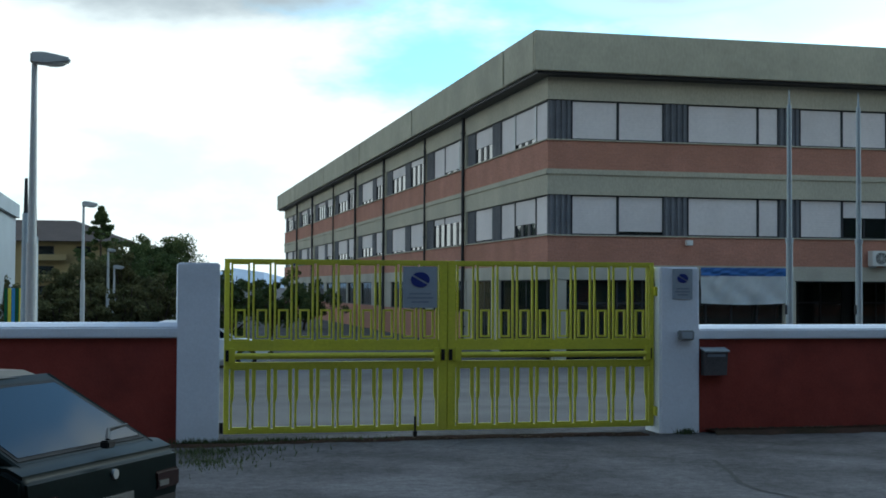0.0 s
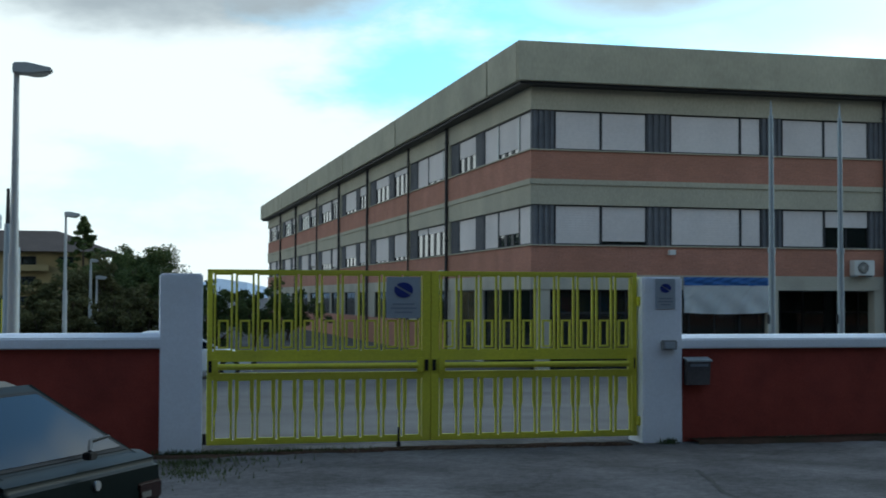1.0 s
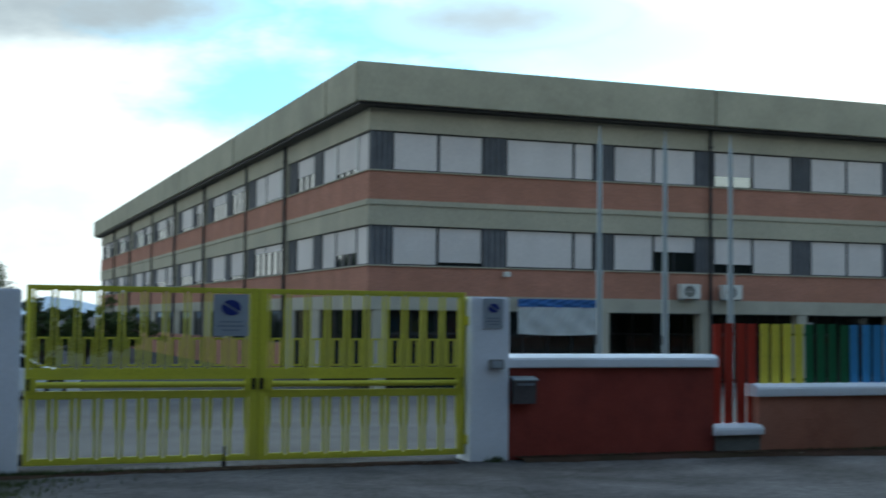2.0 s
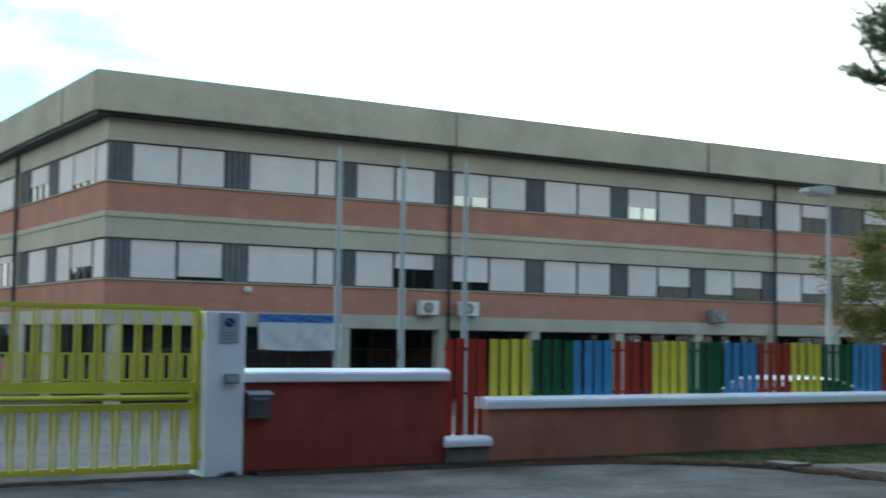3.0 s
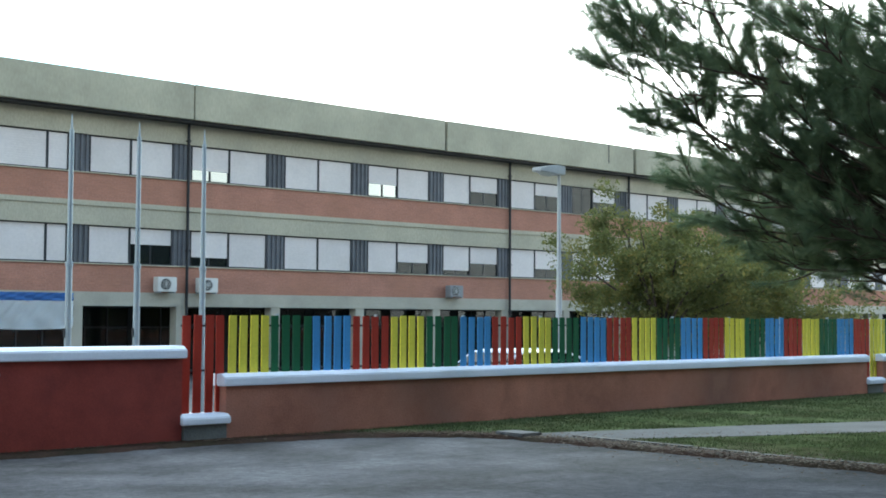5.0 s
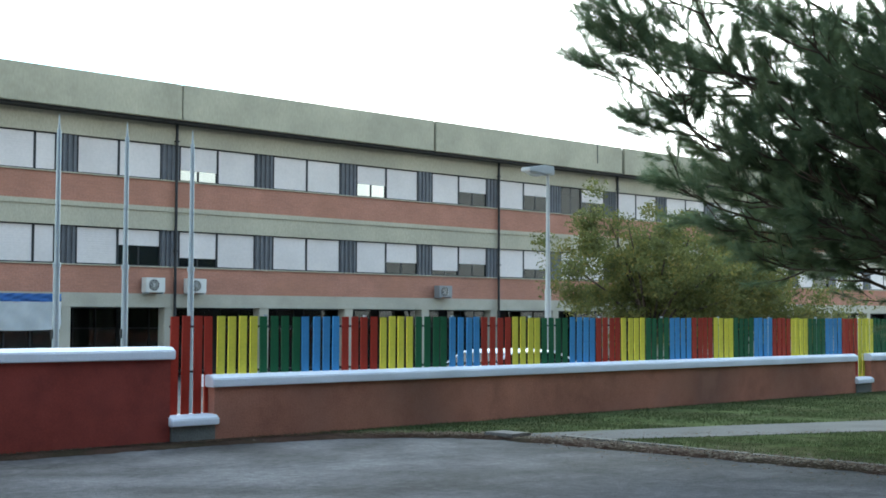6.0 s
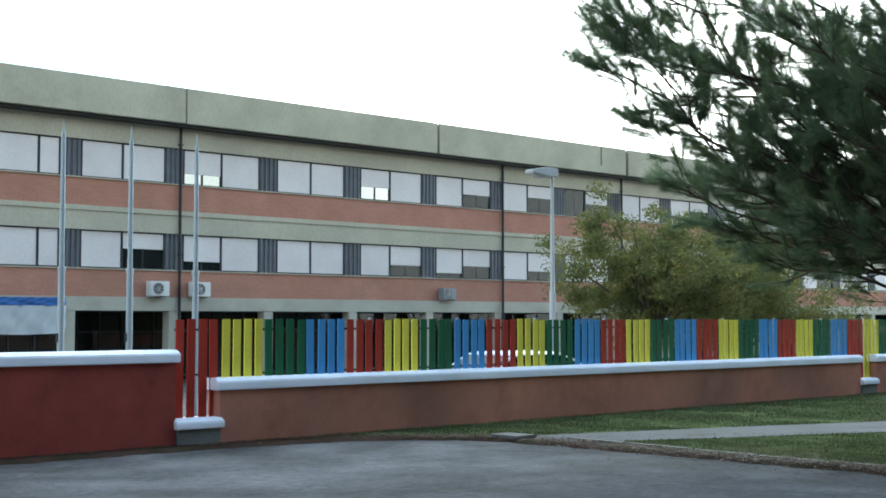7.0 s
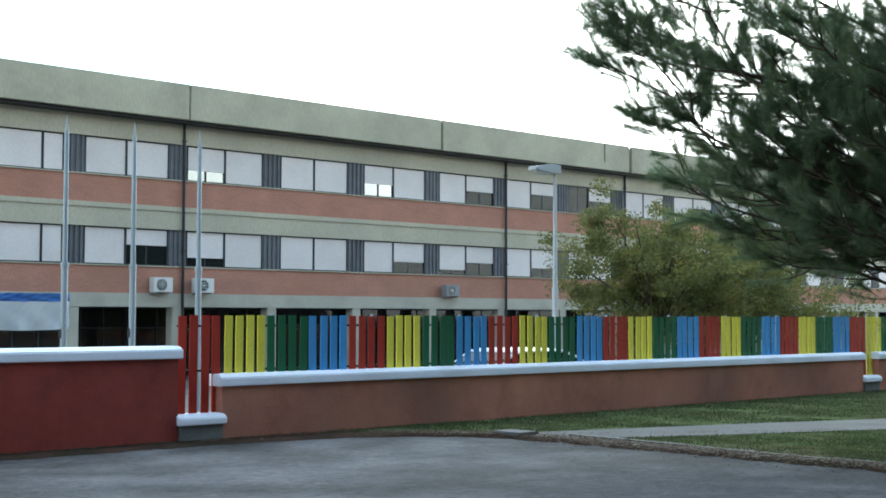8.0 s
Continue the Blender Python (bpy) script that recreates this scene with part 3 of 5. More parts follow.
# ---- coloured slat fence ----
TOP = 1.675
SLAT_MESH = {}
for ci in range(4):
    for low in (False, True):
        b = B()
        box(b, -0.062, 0.062, 0, 0.022, 0.36 if low else 0.80, TOP, 0.004)
        SLAT_MESH[ci, low] = shared("slat", b, SLATS[ci])
fence = thing("slat_fence", (12, 0.22, 0.8), "picket fence of red, yellow, green and blue boards", "fence")
for g in range(40):
    ci = g % 4
    # the panels of four boards get a little narrower along the wall
    start = 3.71 + 0.729 * (min(g, 9) - 1) + 0.715 * max(0, min(g, 17) - 9) + 0.692 * max(0, g - 17)
    step = (0.729 if g < 9 else 0.715 if g < 17 else 0.692) / 4
    for k in range(4):
        x = start + 0.062 + k * step
        low = 2.95 < x < 3.6 or 20.45 < x < 21.05
        ob = placed("slat", SLAT_MESH[ci, low], (x, 0.2 + random.uniform(-0.006, 0.006), random.uniform(-0.012, 0.008)), fence)
        ob.rotation_euler = (0, radians(random.uniform(-0.5, 0.5)), 0)
for z in (0.92, 1.52):
    part("fence_rail", box(B(), 3.0, 32.0, 0.235, 0.265, z, z + 0.03), DARKMETAL, fence)
for k in range(17):
    x = 4.58 + k * 1.82
    part("fence_post", box(B(), x - 0.02, x + 0.02, 0.275, 0.315, 0.5, 1.70), GALV, fence)

# ---- flagpoles and lamps ----
def flagpole(x, y, top):
    g0 = yard_level(y)
    p = thing("flagpole", (x, y, g0), "tall bare grey steel flagpole", "flagpole", "three flagpoles")
    part("lower_pole", tube(B(), (x, y, g0), (x, y, 2.5), 0.058, 0.054, 16), GALV, p, smooth=True)
    part("upper_pole", tube(B(), (x, y, 2.5), (x, y, top - 0.26), 0.044, 0.036, 16), GALV, p, smooth=True)
    part("spike", tube(B(), (x, y, top - 0.26), (x, y, top), 0.022, 0.006, 10), GALV, p)
    part("collar", tube(B(), (x, y, 2.46), (x, y, 2.54), 0.064, 0.064, 16), GALV, p)
    part("cleat", box(B(), x - 0.075, x - 0.05, y - 0.02, y + 0.02, 1.30, 1.45), DARKMETAL, p)
    part("foot_plate", box(B(), x - 0.14, x + 0.14, y - 0.14, y + 0.14, g0, g0 + 0.025), GALV, p)
    return p


for x in (3.81, 5.06, 6.36):
    flagpole(x, 5.0, 4.97)


def street_lamp(x, y, h, arm, label, r=0.06):
    """arm: signed length of the head along x."""
    g0 = yard_level(y)
    p = thing("street_lamp", (x, y, g0), label, "street lamp", "yard lamps")
    s = abs(arm)
    sg = 1 if arm > 0 else -1
    part("lower_pole", tube(B(), (x, y, g0), (x, y, h * 0.48), r * 1.25, r * 1.2, 16), LAMPPAINT, p, smooth=True)
    part("upper_pole", tube(B(), (x, y, h * 0.48), (x, y, h), r * 0.95, r * 0.6, 16), LAMPPAINT, p, smooth=True)
    hd = B()
    pts = [(x - 0.10 * sg * s, h - 0.02), (x - 0.10 * sg * s, h + 0.13 * s + 0.06), (x + 0.25 * sg * s, h + 0.15 * s + 0.06), (x + 0.9 * sg * s, h + 0.08 * s + 0.03), (x + 0.9 * sg * s, h + 0.01), (x + 0.3 * sg * s, h - 0.03)]
    profile(hd, pts, "y", y - 0.13 * s - 0.03, y + 0.13 * s + 0.03)
    bmesh.ops.bevel(hd, geom=list(hd.edges), offset=0.02, segments=2, affect="EDGES")
    part("lamp_head", hd, LAMPPAINT, p, "grey-green lamp housing", smooth=True)
    ln = B()
    bmesh.ops.create_uvsphere(ln, u_segments=16, v_segments=8, radius=1, matrix=Matrix.Translation((x + 0.5 * sg * s, y, h - 0.0)) @ Matrix.Diagonal((0.32 * s, 0.12 * s + 0.02, 0.07 * s + 0.02, 1)))
    part("lens", ln, LAMPGLASS, p, "clear bowl lens", smooth=True)
    return p


street_lamp(-7.92, 4.0, 4.74, 0.52, "tall steel lamp post with a flat head", 0.062)
street_lamp(14.62, 4.0, 4.74, -0.80, "tall steel lamp post with a flat head behind the fence", 0.056)
street_lamp(-7.98, 22.0, 3.85, 0.42, "slim distant lamp post in the yard", 0.05)
street_lamp(-7.75, 41.0, 3.12, 0.35, "distant pale lamp post before dark trees", 0.065)
street_lamp(-7.50, 40.8, 2.42, 0.45, "distant short lamp post before dark trees", 0.06)

# ---- school building ----
FX, FY, XE, YE = 6.8, 27.5, 84.0, 109.5
BASE = yard_level(FY)
school = thing("school_building", (FX, FY, BASE), "three-storey school with brick bands, grey concrete and roller shutters", "building")


def front(u0, u1, d0, d1):
    return (u0, u1, FY + d0, FY + d1)


def side(u0, u1, d0, d1):
    return (FX + d0, FX + d1, u0, u1)


def band(name, z0, z1, d0, d1, mat, label=""):
    part(name, box(B(), *front(FX + d0, XE, d0, d1), z0, z1), mat, school, label)
    part(name, box(B(), *side(FY + d1, YE, d0, d1), z0, z1), mat, school, label)


for z in (0.0, 3.215):
    band("brick_band", 2.49 + z, 3.46 + z, 0, 0.30, BRICK, "red brick spandrel")
    band("window_ledge", 3.46 + z, 3.50 + z, -0.06, 0.32, CONCRETE, "thin concrete ledge")
band("string_course", 5.53, 5.705, -0.07, 0.28, CONCRETE, "pale projecting string course")
band("concrete_band", 4.85, 5.53, -0.02, 0.30, CONCRETE, "grey concrete band")
band("lintel_band", 1.99, 2.49, -0.02, 0.30, CREAM, "cream lintel band")
band("top_band", 8.05, 8.80, -0.02, 0.30, CONCRETE, "grey concrete band under the eaves")
# eaves slab and fascia; the slab's near-black stands in for the shadow gap
part("eaves_slab", box(B(), 6.25, XE, 26.93, 36.5, 8.80, 9.0), DARKMETAL, school, "recessed eaves, near-black for the shade beneath")
part("eaves_slab", box(B(), 6.30, 15.7, 36.5, YE + 0.5, 8.80, 9.0), DARKMETAL, school, "recessed eaves, near-black for the shade beneath")
edges = [6.12, 19.83, 32.62, 45.66, 58.6, 71.5, XE]
for a, b in zip(edges, edges[1:]):
    part("fascia_panel", box(B(), a + (0 if a < 7 else 0.045), b - (0.0 if b < 25 else 0.07 if b < 40 else 0.15), 26.75, 26.92, 8.89, 10.21, 0.02), FASCIA, school, "long weathered concrete fascia panel")
edges = [26.93, 30.7, 47.0, 62.5, 78.0, 93.5, YE + 0.6]
for a, b in zip(edges, edges[1:]):
    part("fascia_panel", box(B(), 6.12, 6.29, a + 0.06, b - 0.14, 8.89, 10.21, 0.02), FASCIA, school, "long weathered concrete fascia panel")
part("shrinkage_joint", box(B(), 43.54, 43.60, 26.742, 26.76, 9.25, 10.18), DARKMETAL, school, "narrow dark joint")
# dark strip added behind the panels so no sky shows through their joints
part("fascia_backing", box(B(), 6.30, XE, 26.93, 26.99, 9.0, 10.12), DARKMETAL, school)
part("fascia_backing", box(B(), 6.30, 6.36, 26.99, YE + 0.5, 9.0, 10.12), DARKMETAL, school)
part("flat_roof", box(B(), 6.4, XE, 27.0, 36.5, 9.05, 9.4), CONCRETE, school)
part("flat_roof", box(B(), 6.4, 15.7, 36.5, YE, 9.05, 9.4), CONCRETE, school)
# floors and inner walls; those in INTERIOR carry the rooms' shade in their colour
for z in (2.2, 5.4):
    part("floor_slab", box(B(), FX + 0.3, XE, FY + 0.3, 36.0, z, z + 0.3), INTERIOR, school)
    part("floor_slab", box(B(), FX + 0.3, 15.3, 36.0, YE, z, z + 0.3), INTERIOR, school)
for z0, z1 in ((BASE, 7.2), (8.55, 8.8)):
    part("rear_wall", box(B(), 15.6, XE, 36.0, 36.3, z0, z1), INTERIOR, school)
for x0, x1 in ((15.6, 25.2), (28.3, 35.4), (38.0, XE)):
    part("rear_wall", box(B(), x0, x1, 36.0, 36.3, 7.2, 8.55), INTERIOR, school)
part("rear_wall", box(B(), 15.3, 15.6, 36.3, YE, BASE, 8.8), CREAM, school)
part("end_wall", box(B(), FX + 0.3, 15.3, YE - 0.3, YE, BASE, 8.8), CREAM, school)
part("end_wall", box(B(), XE - 0.3, XE, FY + 0.3, 36.0, BASE, 8.8), CREAM, school)


def window(place, u0, u1, z0, z1, open_part, split=False, glass=GLASS):
    """A dark metal window with its pane and a roller shutter let down over all but open_part of the height."""
    f = 0.045
    b = frame_ring(place, u0, u1, z0, z1, 0.08, 0.17, f)
    w = part("window", b, DARKMETAL, school)
    if split:
        m = (u0 + u1) / 2
        part("mullion", box(B(), *place(m - 0.035, m + 0.035, 0.122, 0.17), z0 + f, z1 - f), DARKMETAL, w)
    part("pane", box(B(), *place(u0 + f, u1 - f, 0.125, 0.135), z0 + f, z1 - f), glass, w)
    if open_part < 0.97:
        zb = z0 + f + (z1 - z0 - 2 * f) * open_part
        n = max(2, round((z1 - f - zb) / 0.085))
        teeth = []
        for i in range(n):
            za, ze = zb + (z1 - f - zb) * i / n, zb + (z1 - f - zb) * (i + 1) / n
            teeth += [(0.098, za + 0.003), (0.0965, (za + ze) / 2), (0.098, ze - 0.006), (0.1005, ze - 0.003)]
        outline = [(0.116, z1 - f), (0.116, zb)] + teeth
        s = B()
        if place is front:
            profile(s, [(FY + d, z) for d, z in outline], "x", u0 + f, u1 - f)
        else:
            profile(s, [(FX + d, z) for d, z in outline], "y", u0 + f, u1 - f)
        part("roller_shutter", s, SHUTTER, w, "pale lowered roller shutter")
    return w


def frame_ring(place, u0, u1, z0, z1, d0, d1, f):
    b = B()
    def corner(u, d, z):
        x0, _, y0, _ = place(u, u, d, d)
        return b.verts.new((x0, y0, z))
    loops = [[corner(u, d, z) for u, z in ((a, p), (c, p), (c, q), (a, q))] for d in (d0, d1) for a, c, p, q in ((u0, u1, z0, z1), (u0 + f, u1 - f, z0 + f, z1 - f))]
    o0, i0, o1, i1 = loops
    for k in range(4):
        m = (k + 1) % 4
        b.faces.new((o0[k], o0[m], i0[m], i0[k])), b.faces.new((o1[k], i1[k], i1[m], o1[m]))
        b.faces.new((o0[k], o1[k], o1[m], o0[m])), b.faces.new((i0[k], i0[m], i1[m], i1[k]))
    bmesh.ops.recalc_face_normals(b, faces=b.faces)
    return b


def ribbed_panel(place, u0, u1, z0, z1):
    """One folded sheet with upright ribs."""
    n = max(3, round((u1 - u0) / 0.2))
    w = (u1 - u0) / n
    outline = [(u1, 0.2), (u0, 0.2)]
    for i in range(n):
        a = u0 + i * w
        outline += [(a, 0.10), (a + 0.22 * w, 0.10), (a + 0.28 * w, 0.045), (a + 0.72 * w, 0.045), (a + 0.78 * w, 0.10)]
    outline.append((u1, 0.10))
    b = B()
    rows = []
    for z in (z0, z1):
        row = []
        for u, d in outline:
            x, _, y, _ = place(u, u, d, d)
            row.append(b.verts.new((x, y, z)))
        rows.append(row)
    k = len(outline)
    for i in range(k):
        j = (i + 1) % k
        b.faces.new((rows[0][i], rows[0][j], rows[1][j], rows[1][i]))
    b.faces.new(rows[0]), b.faces.new(rows[1])
    bmesh.ops.recalc_face_normals(b, faces=b.faces)
    part("ribbed_panel", b, SLATE, school, "ribbed slate-blue panel")


def downpipe(x, y, z0, z1, r=0.055):
    d = part("downpipe", tube(B(), (x, y, z0), (x, y, z1), r, r, 10), DARKMETAL, school, smooth=True)
    for z in (z0 + 0.8, (z0 + z1) / 2, z1 - 0.7):
        part("pipe_clip", box(B(), x - r * 1.3, x + r * 1.3, y - r * 1.3, y + r * 1.3, z, z + 0.05), DARKMETAL, d)


PANELS = [(6.85, 7.65), (10.97, 11.85), (15.27, 16.08), (19.48, 20.27), (23.72, 24.58), (28.0, 28.88), (32.35, 33.2), (36.64, 37.48), (40.85, 41.78), (45.06, 46.0)]
MULLIONS = [9.31, 14.48, 17.72, 21.96, 26.26, 30.52, 34.85, 39.13, 43.31]
while PANELS[-1][1] < XE - 6:
    a = PANELS[-1][0] + 4.3
    MULLIONS.append(a - 1.72)
    PANELS.append((a, a + 0.86))
# how far each shutter is raised: storey, bay, half
RAISED = {(1, 3, 0): 0.30, (1, 5, 0): 0.40, (1, 6, 1): 0.45, (1, 7, 1): 0.55, (1, 8, 0): 1.0, (1, 8, 1): 0.5, (0, 0, 1): 0.07, (0, 2, 1): 0.55, (0, 3, 0): 0.24,
          (0, 5, 1): 0.36, (0, 6, 0): 0.15, (0, 6, 1): 0.42, (0, 7, 1): 0.32, (0, 9, 0): 0.5, (1, 10, 1): 0.6, (0, 11, 1): 0.4, (0, 12, 0): 0.7, (0, 13, 1): 0.8}
for row, (z0, z1) in enumerate(((3.50, 4.85), (6.715, 8.05))):
    for i, (p0, p1) in enumerate(PANELS):
        ribbed_panel(front, p0, p1, z0, z1)
        if i + 1 < len(PANELS):
            m, e = MULLIONS[i], PANELS[i + 1][0]
            window(front, p1, m, z0, z1, RAISED.get((row, i, 0), 0.0), (row, i, 0) in RAISED)
            window(front, m, e, z0, z1, RAISED.get((row, i, 1), 0.0), (row, i, 1) in RAISED)
for x in (20.03, 37.27, 45.93, 58.5):
    downpipe(x, FY - 0.10, BASE, 8.85)

# the long side: windows, ribbed panels, plain concrete piers, and how far the shutters are raised below and above
SIDE = [("w", 27.8, 29.1, 0, 0), ("w", 29.15, 31.7, 0.33, 0.13), ("w", 31.75, 33.6, 0, 0), ("p", 33.65, 34.85, 0, 0), ("w", 34.9, 37.5, 0.04, 0.46), ("p", 37.55, 38.75, 0, 0), ("c", 38.8, 39.6, 0, 0),
        ("w", 39.65, 43.1, 0.78, 0.07), ("w", 43.15, 45.3, 0.80, 0), ("p", 45.35, 46.8, 0, 0), ("c", 46.85, 47.4, 0, 0), ("w", 47.45, 50.7, 0.12, 0.80), ("p", 50.75, 52.1, 0, 0), ("w", 52.15, 55.7, 0.06, 0.62),
        ("p", 55.75, 57.2, 0, 0), ("c", 57.25, 57.9, 0, 0), ("w", 57.95, 60.7, 0.1, 0.62), ("p", 60.75, 61.9, 0, 0), ("w", 61.95, 65.7, 0.4, 0.14), ("p", 65.75, 67.0, 0, 0), ("c", 67.05, 68.2, 0, 0),
        ("w", 68.25, 71.0, 0.1, 0.85), ("p", 71.05, 71.55, 0, 0), ("w", 71.6, 75.6, 0.3, 0.55), ("p", 75.65, 77.2, 0, 0)]
for k in range(3):
    y = 77.3 + k * 10.6
    SIDE += [("c", y, y + 0.6, 0, 0), ("w", y + 0.65, y + 3.8, 0.3, 0.6), ("p", y + 3.85, y + 5.0, 0, 0), ("w", y + 5.05, y + 8.9, 0.1, 0.8), ("p", y + 8.95, y + 10.55, 0, 0)]
for row, (z0, z1) in enumerate(((3.50, 4.85), (6.715, 8.05))):
    for kind, a, b, *raised in SIDE:
        if kind == "p":
            ribbed_panel(side, a, b, z0, z1)
        elif kind == "c":
            part("pier", box(B(), *side(a, b, 0.0, 0.28), z0, z1), CONCRETE, school, "plain concrete pier")
        else:
            up = raised[row]
            w = window(side, a, b, z0, z1, up, glass=SIDEGLASS)
            if up > 0.03:
                zt = z0 + 0.045 + (z1 - z0 - 0.09) * min(up, 1.0)
                n = 2 if b - a < 2.5 else 3
                for q in range(1, n):
                    u = a + (b - a) * q / n
                    part("casement_stile", box(B(), *side(u - 0.16, u + 0.16, 0.100, 0.124), z0 + 0.045, zt), DARKMETAL, w, "dark casement stile")
for u in (29.125, 31.725, 40.3):
    part("guide_rail", box(B(), *side(u - 0.06, u + 0.06, 0.05, 0.092), 6.76, 8.0), ACWHITE, school, "white shutter guide rail")
for y, r in ((38.95, 0.07), (46.6, 0.05), (57.4, 0.07), (67.3, 0.075), (77.0, 0.05), (88.5, 0.08), (98.8, 0.08)):
    downpipe(FX - 0.11, y, BASE, 8.85, r)

# ground floor
for i, (p0, p1) in enumerate(PANELS):
    c = (p0 + p1) / 2
    part("column", box(B(), c - 0.22, c + 0.22, FY + 0.0, FY + 0.45, BASE, 1.99, 0.02), CREAM, school, "square cream column")
# near-black too: shade of the ground-floor recess put into the wall colour
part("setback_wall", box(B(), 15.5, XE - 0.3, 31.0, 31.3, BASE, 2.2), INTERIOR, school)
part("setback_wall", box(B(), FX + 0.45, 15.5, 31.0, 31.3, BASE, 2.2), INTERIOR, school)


def glazing(x0, x1, y, z0, z1, cols):
    w = part("glazed_screen", frame_ring(front, x0, x1, z0, z1, y - FY, y - FY + 0.08, 0.05), DARKMETAL, school)
    for k in range(1, cols):
        x = x0 + (x1 - x0) * k / cols
        part("mullion", box(B(), x - 0.03, x + 0.03, y + 0.005, y + 0.075, z0 + 0.05, z1 - 0.05), DARKMETAL, w)
    z = z0 + (z1 - z0) * 0.70
    part("transom", box(B(), x0 + 0.05, x1 - 0.05, y + 0.01, y + 0.07, z, z + 0.06), DARKMETAL, w)
    part("pane", box(B(), x0 + 0.05, x1 - 0.05, y + 0.035, y + 0.045, z0 + 0.05, z1 - 0.05), GLASS, w)


for i, ((p0, p1), (q0, q1)) in enumerate(zip(PANELS, PANELS[1:])):
    a, b = (p0 + p1) / 2 + 0.22, (q0 + q1) / 2 - 0.22
    if i < 2:
        glazing(a, b, FY + 0.2, BASE, 1.99, 4)
    else:
        glazing(a, b, 30.9, BASE, 1.99, 4)
# long side, ground floor: brick parapet and windows
part("brick_base", box(B(), *side(39.65, YE, 0.0, 0.3), BASE, 0.62), BRICK, school, "red brick parapet")
for kind, a, b, *raised in SIDE:
    if kind != "w":
        part("pier", box(B(), *side(a, b, 0.02, 0.28), BASE if a < 39.6 else 0.62, 1.99), CREAM, school)
    else:
        window(side, a, b, BASE + 0.02 if a < 39.6 else 0.62, 1.99, 1.0, split=b - a > 2.5)

banner = thing("banner", (13.85, 27.3, 1.1), "white cloth banner with a blue upper edge, slightly creased", "banner")
for nm, z0, z1, mat in (("banner_cloth", 1.21, 2.15, BANNER), ("blue_edge", 2.15, 2.43, BANNERBLUE)):
    b = B()
    n, mrows = 32, 10
    vs = [[b.verts.new((12.25 + 3.2 * i / n, 27.36 - 0.035 * math.sin(i * 0.55 + j * 0.7) * (1 - j / mrows) - 0.02 * math.sin(i * 1.3 - j),
                        z0 + (z1 - z0) * j / mrows - (0.05 * math.sin(math.pi * i / n) if z0 < 1.5 and j < 2 else 0))) for i in range(n + 1)] for j in range(mrows + 1)]
    for j in range(mrows):
        for i in range(n):
            b.faces.new((vs[j][i], vs[j][i + 1], vs[j + 1][i + 1], vs[j + 1][i]))
    bmesh.ops.solidify(b, geom=b.faces[:], thickness=0.004)
    part(nm, b, mat, banner, smooth=True)


def air_conditioner(x0, x1, z0, z1, shell=ACWHITE, label="white outdoor air conditioning unit on the brick band"):
    a = thing("air_conditioner", ((x0 + x1) / 2, FY - 0.2, z0), label, "air conditioner", "outdoor units")
    part("casing", box(B(), x0, x1, FY - 0.42, FY - 0.08, z0, z1, 0.02), shell, a)
    cx, cz = x0 + (x1 - x0) * 0.42, (z0 + z1) / 2
    part("fan_recess", disc(B(), (cx, FY - 0.425, cz), 0.215, (0, -1, 0), 0.012, 28), BLACK, a, "black round fan opening")
    g = B()
    for r in (0.07, 0.13, 0.195):
        for k in range(24):
            t0, t1 = k * math.tau / 24, (k + 1) * math.tau / 24
            tube(g, (cx + r * math.cos(t0), FY - 0.44, cz + r * math.sin(t0)), (cx + r * math.cos(t1), FY - 0.44, cz + r * math.sin(t1)), 0.007, sides=5)
    for k in range(8):
        t0 = k * math.tau / 8
        tube(g, (cx, FY - 0.44, cz), (cx + 0.2 * math.cos(t0), FY - 0.44, cz + 0.2 * math.sin(t0)), 0.007, sides=5)
    part("fan_grille", g, ACWHITE, a)
    for x in (x0 + 0.1, x1 - 0.1):
        part("bracket", box(B(), x - 0.02, x + 0.02, FY - 0.45, FY, z0 - 0.045, z0 - 0.003), GALV, a)


for x0, x1 in ((18.62, 19.42), (20.40, 21.20)):
    air_conditioner(x0, x1, 2.53, 3.07)
air_conditioner(33.2, 34.0, 2.55, 3.05, PLASTIC, "weathered grey outdoor air conditioning unit on the brick band")

fl = thing("floodlight", (11.8, FY, 3.2), "small white floodlight on the brick band", "floodlight")
part("lamp_box", box(B(), 11.68, 11.92, FY - 0.25, FY - 0.1, 3.18, 3.36, 0.015), ACWHITE, fl)
part("arm", box(B(), 11.77, 11.83, FY - 0.1, FY, 3.24, 3.30), GALV, fl)
fl2 = thing("floodlight", (FX, 39.2, 2.7), "small white floodlight on the brick band", "floodlight")
part("lamp_box", box(B(), FX - 0.35, FX - 0.12, 39.0, 39.4, 2.62, 2.84, 0.015), ACWHITE, fl2)
part("arm", box(B(), FX - 0.12, FX, 39.15, 39.25, 2.68, 2.74), GALV, fl2)


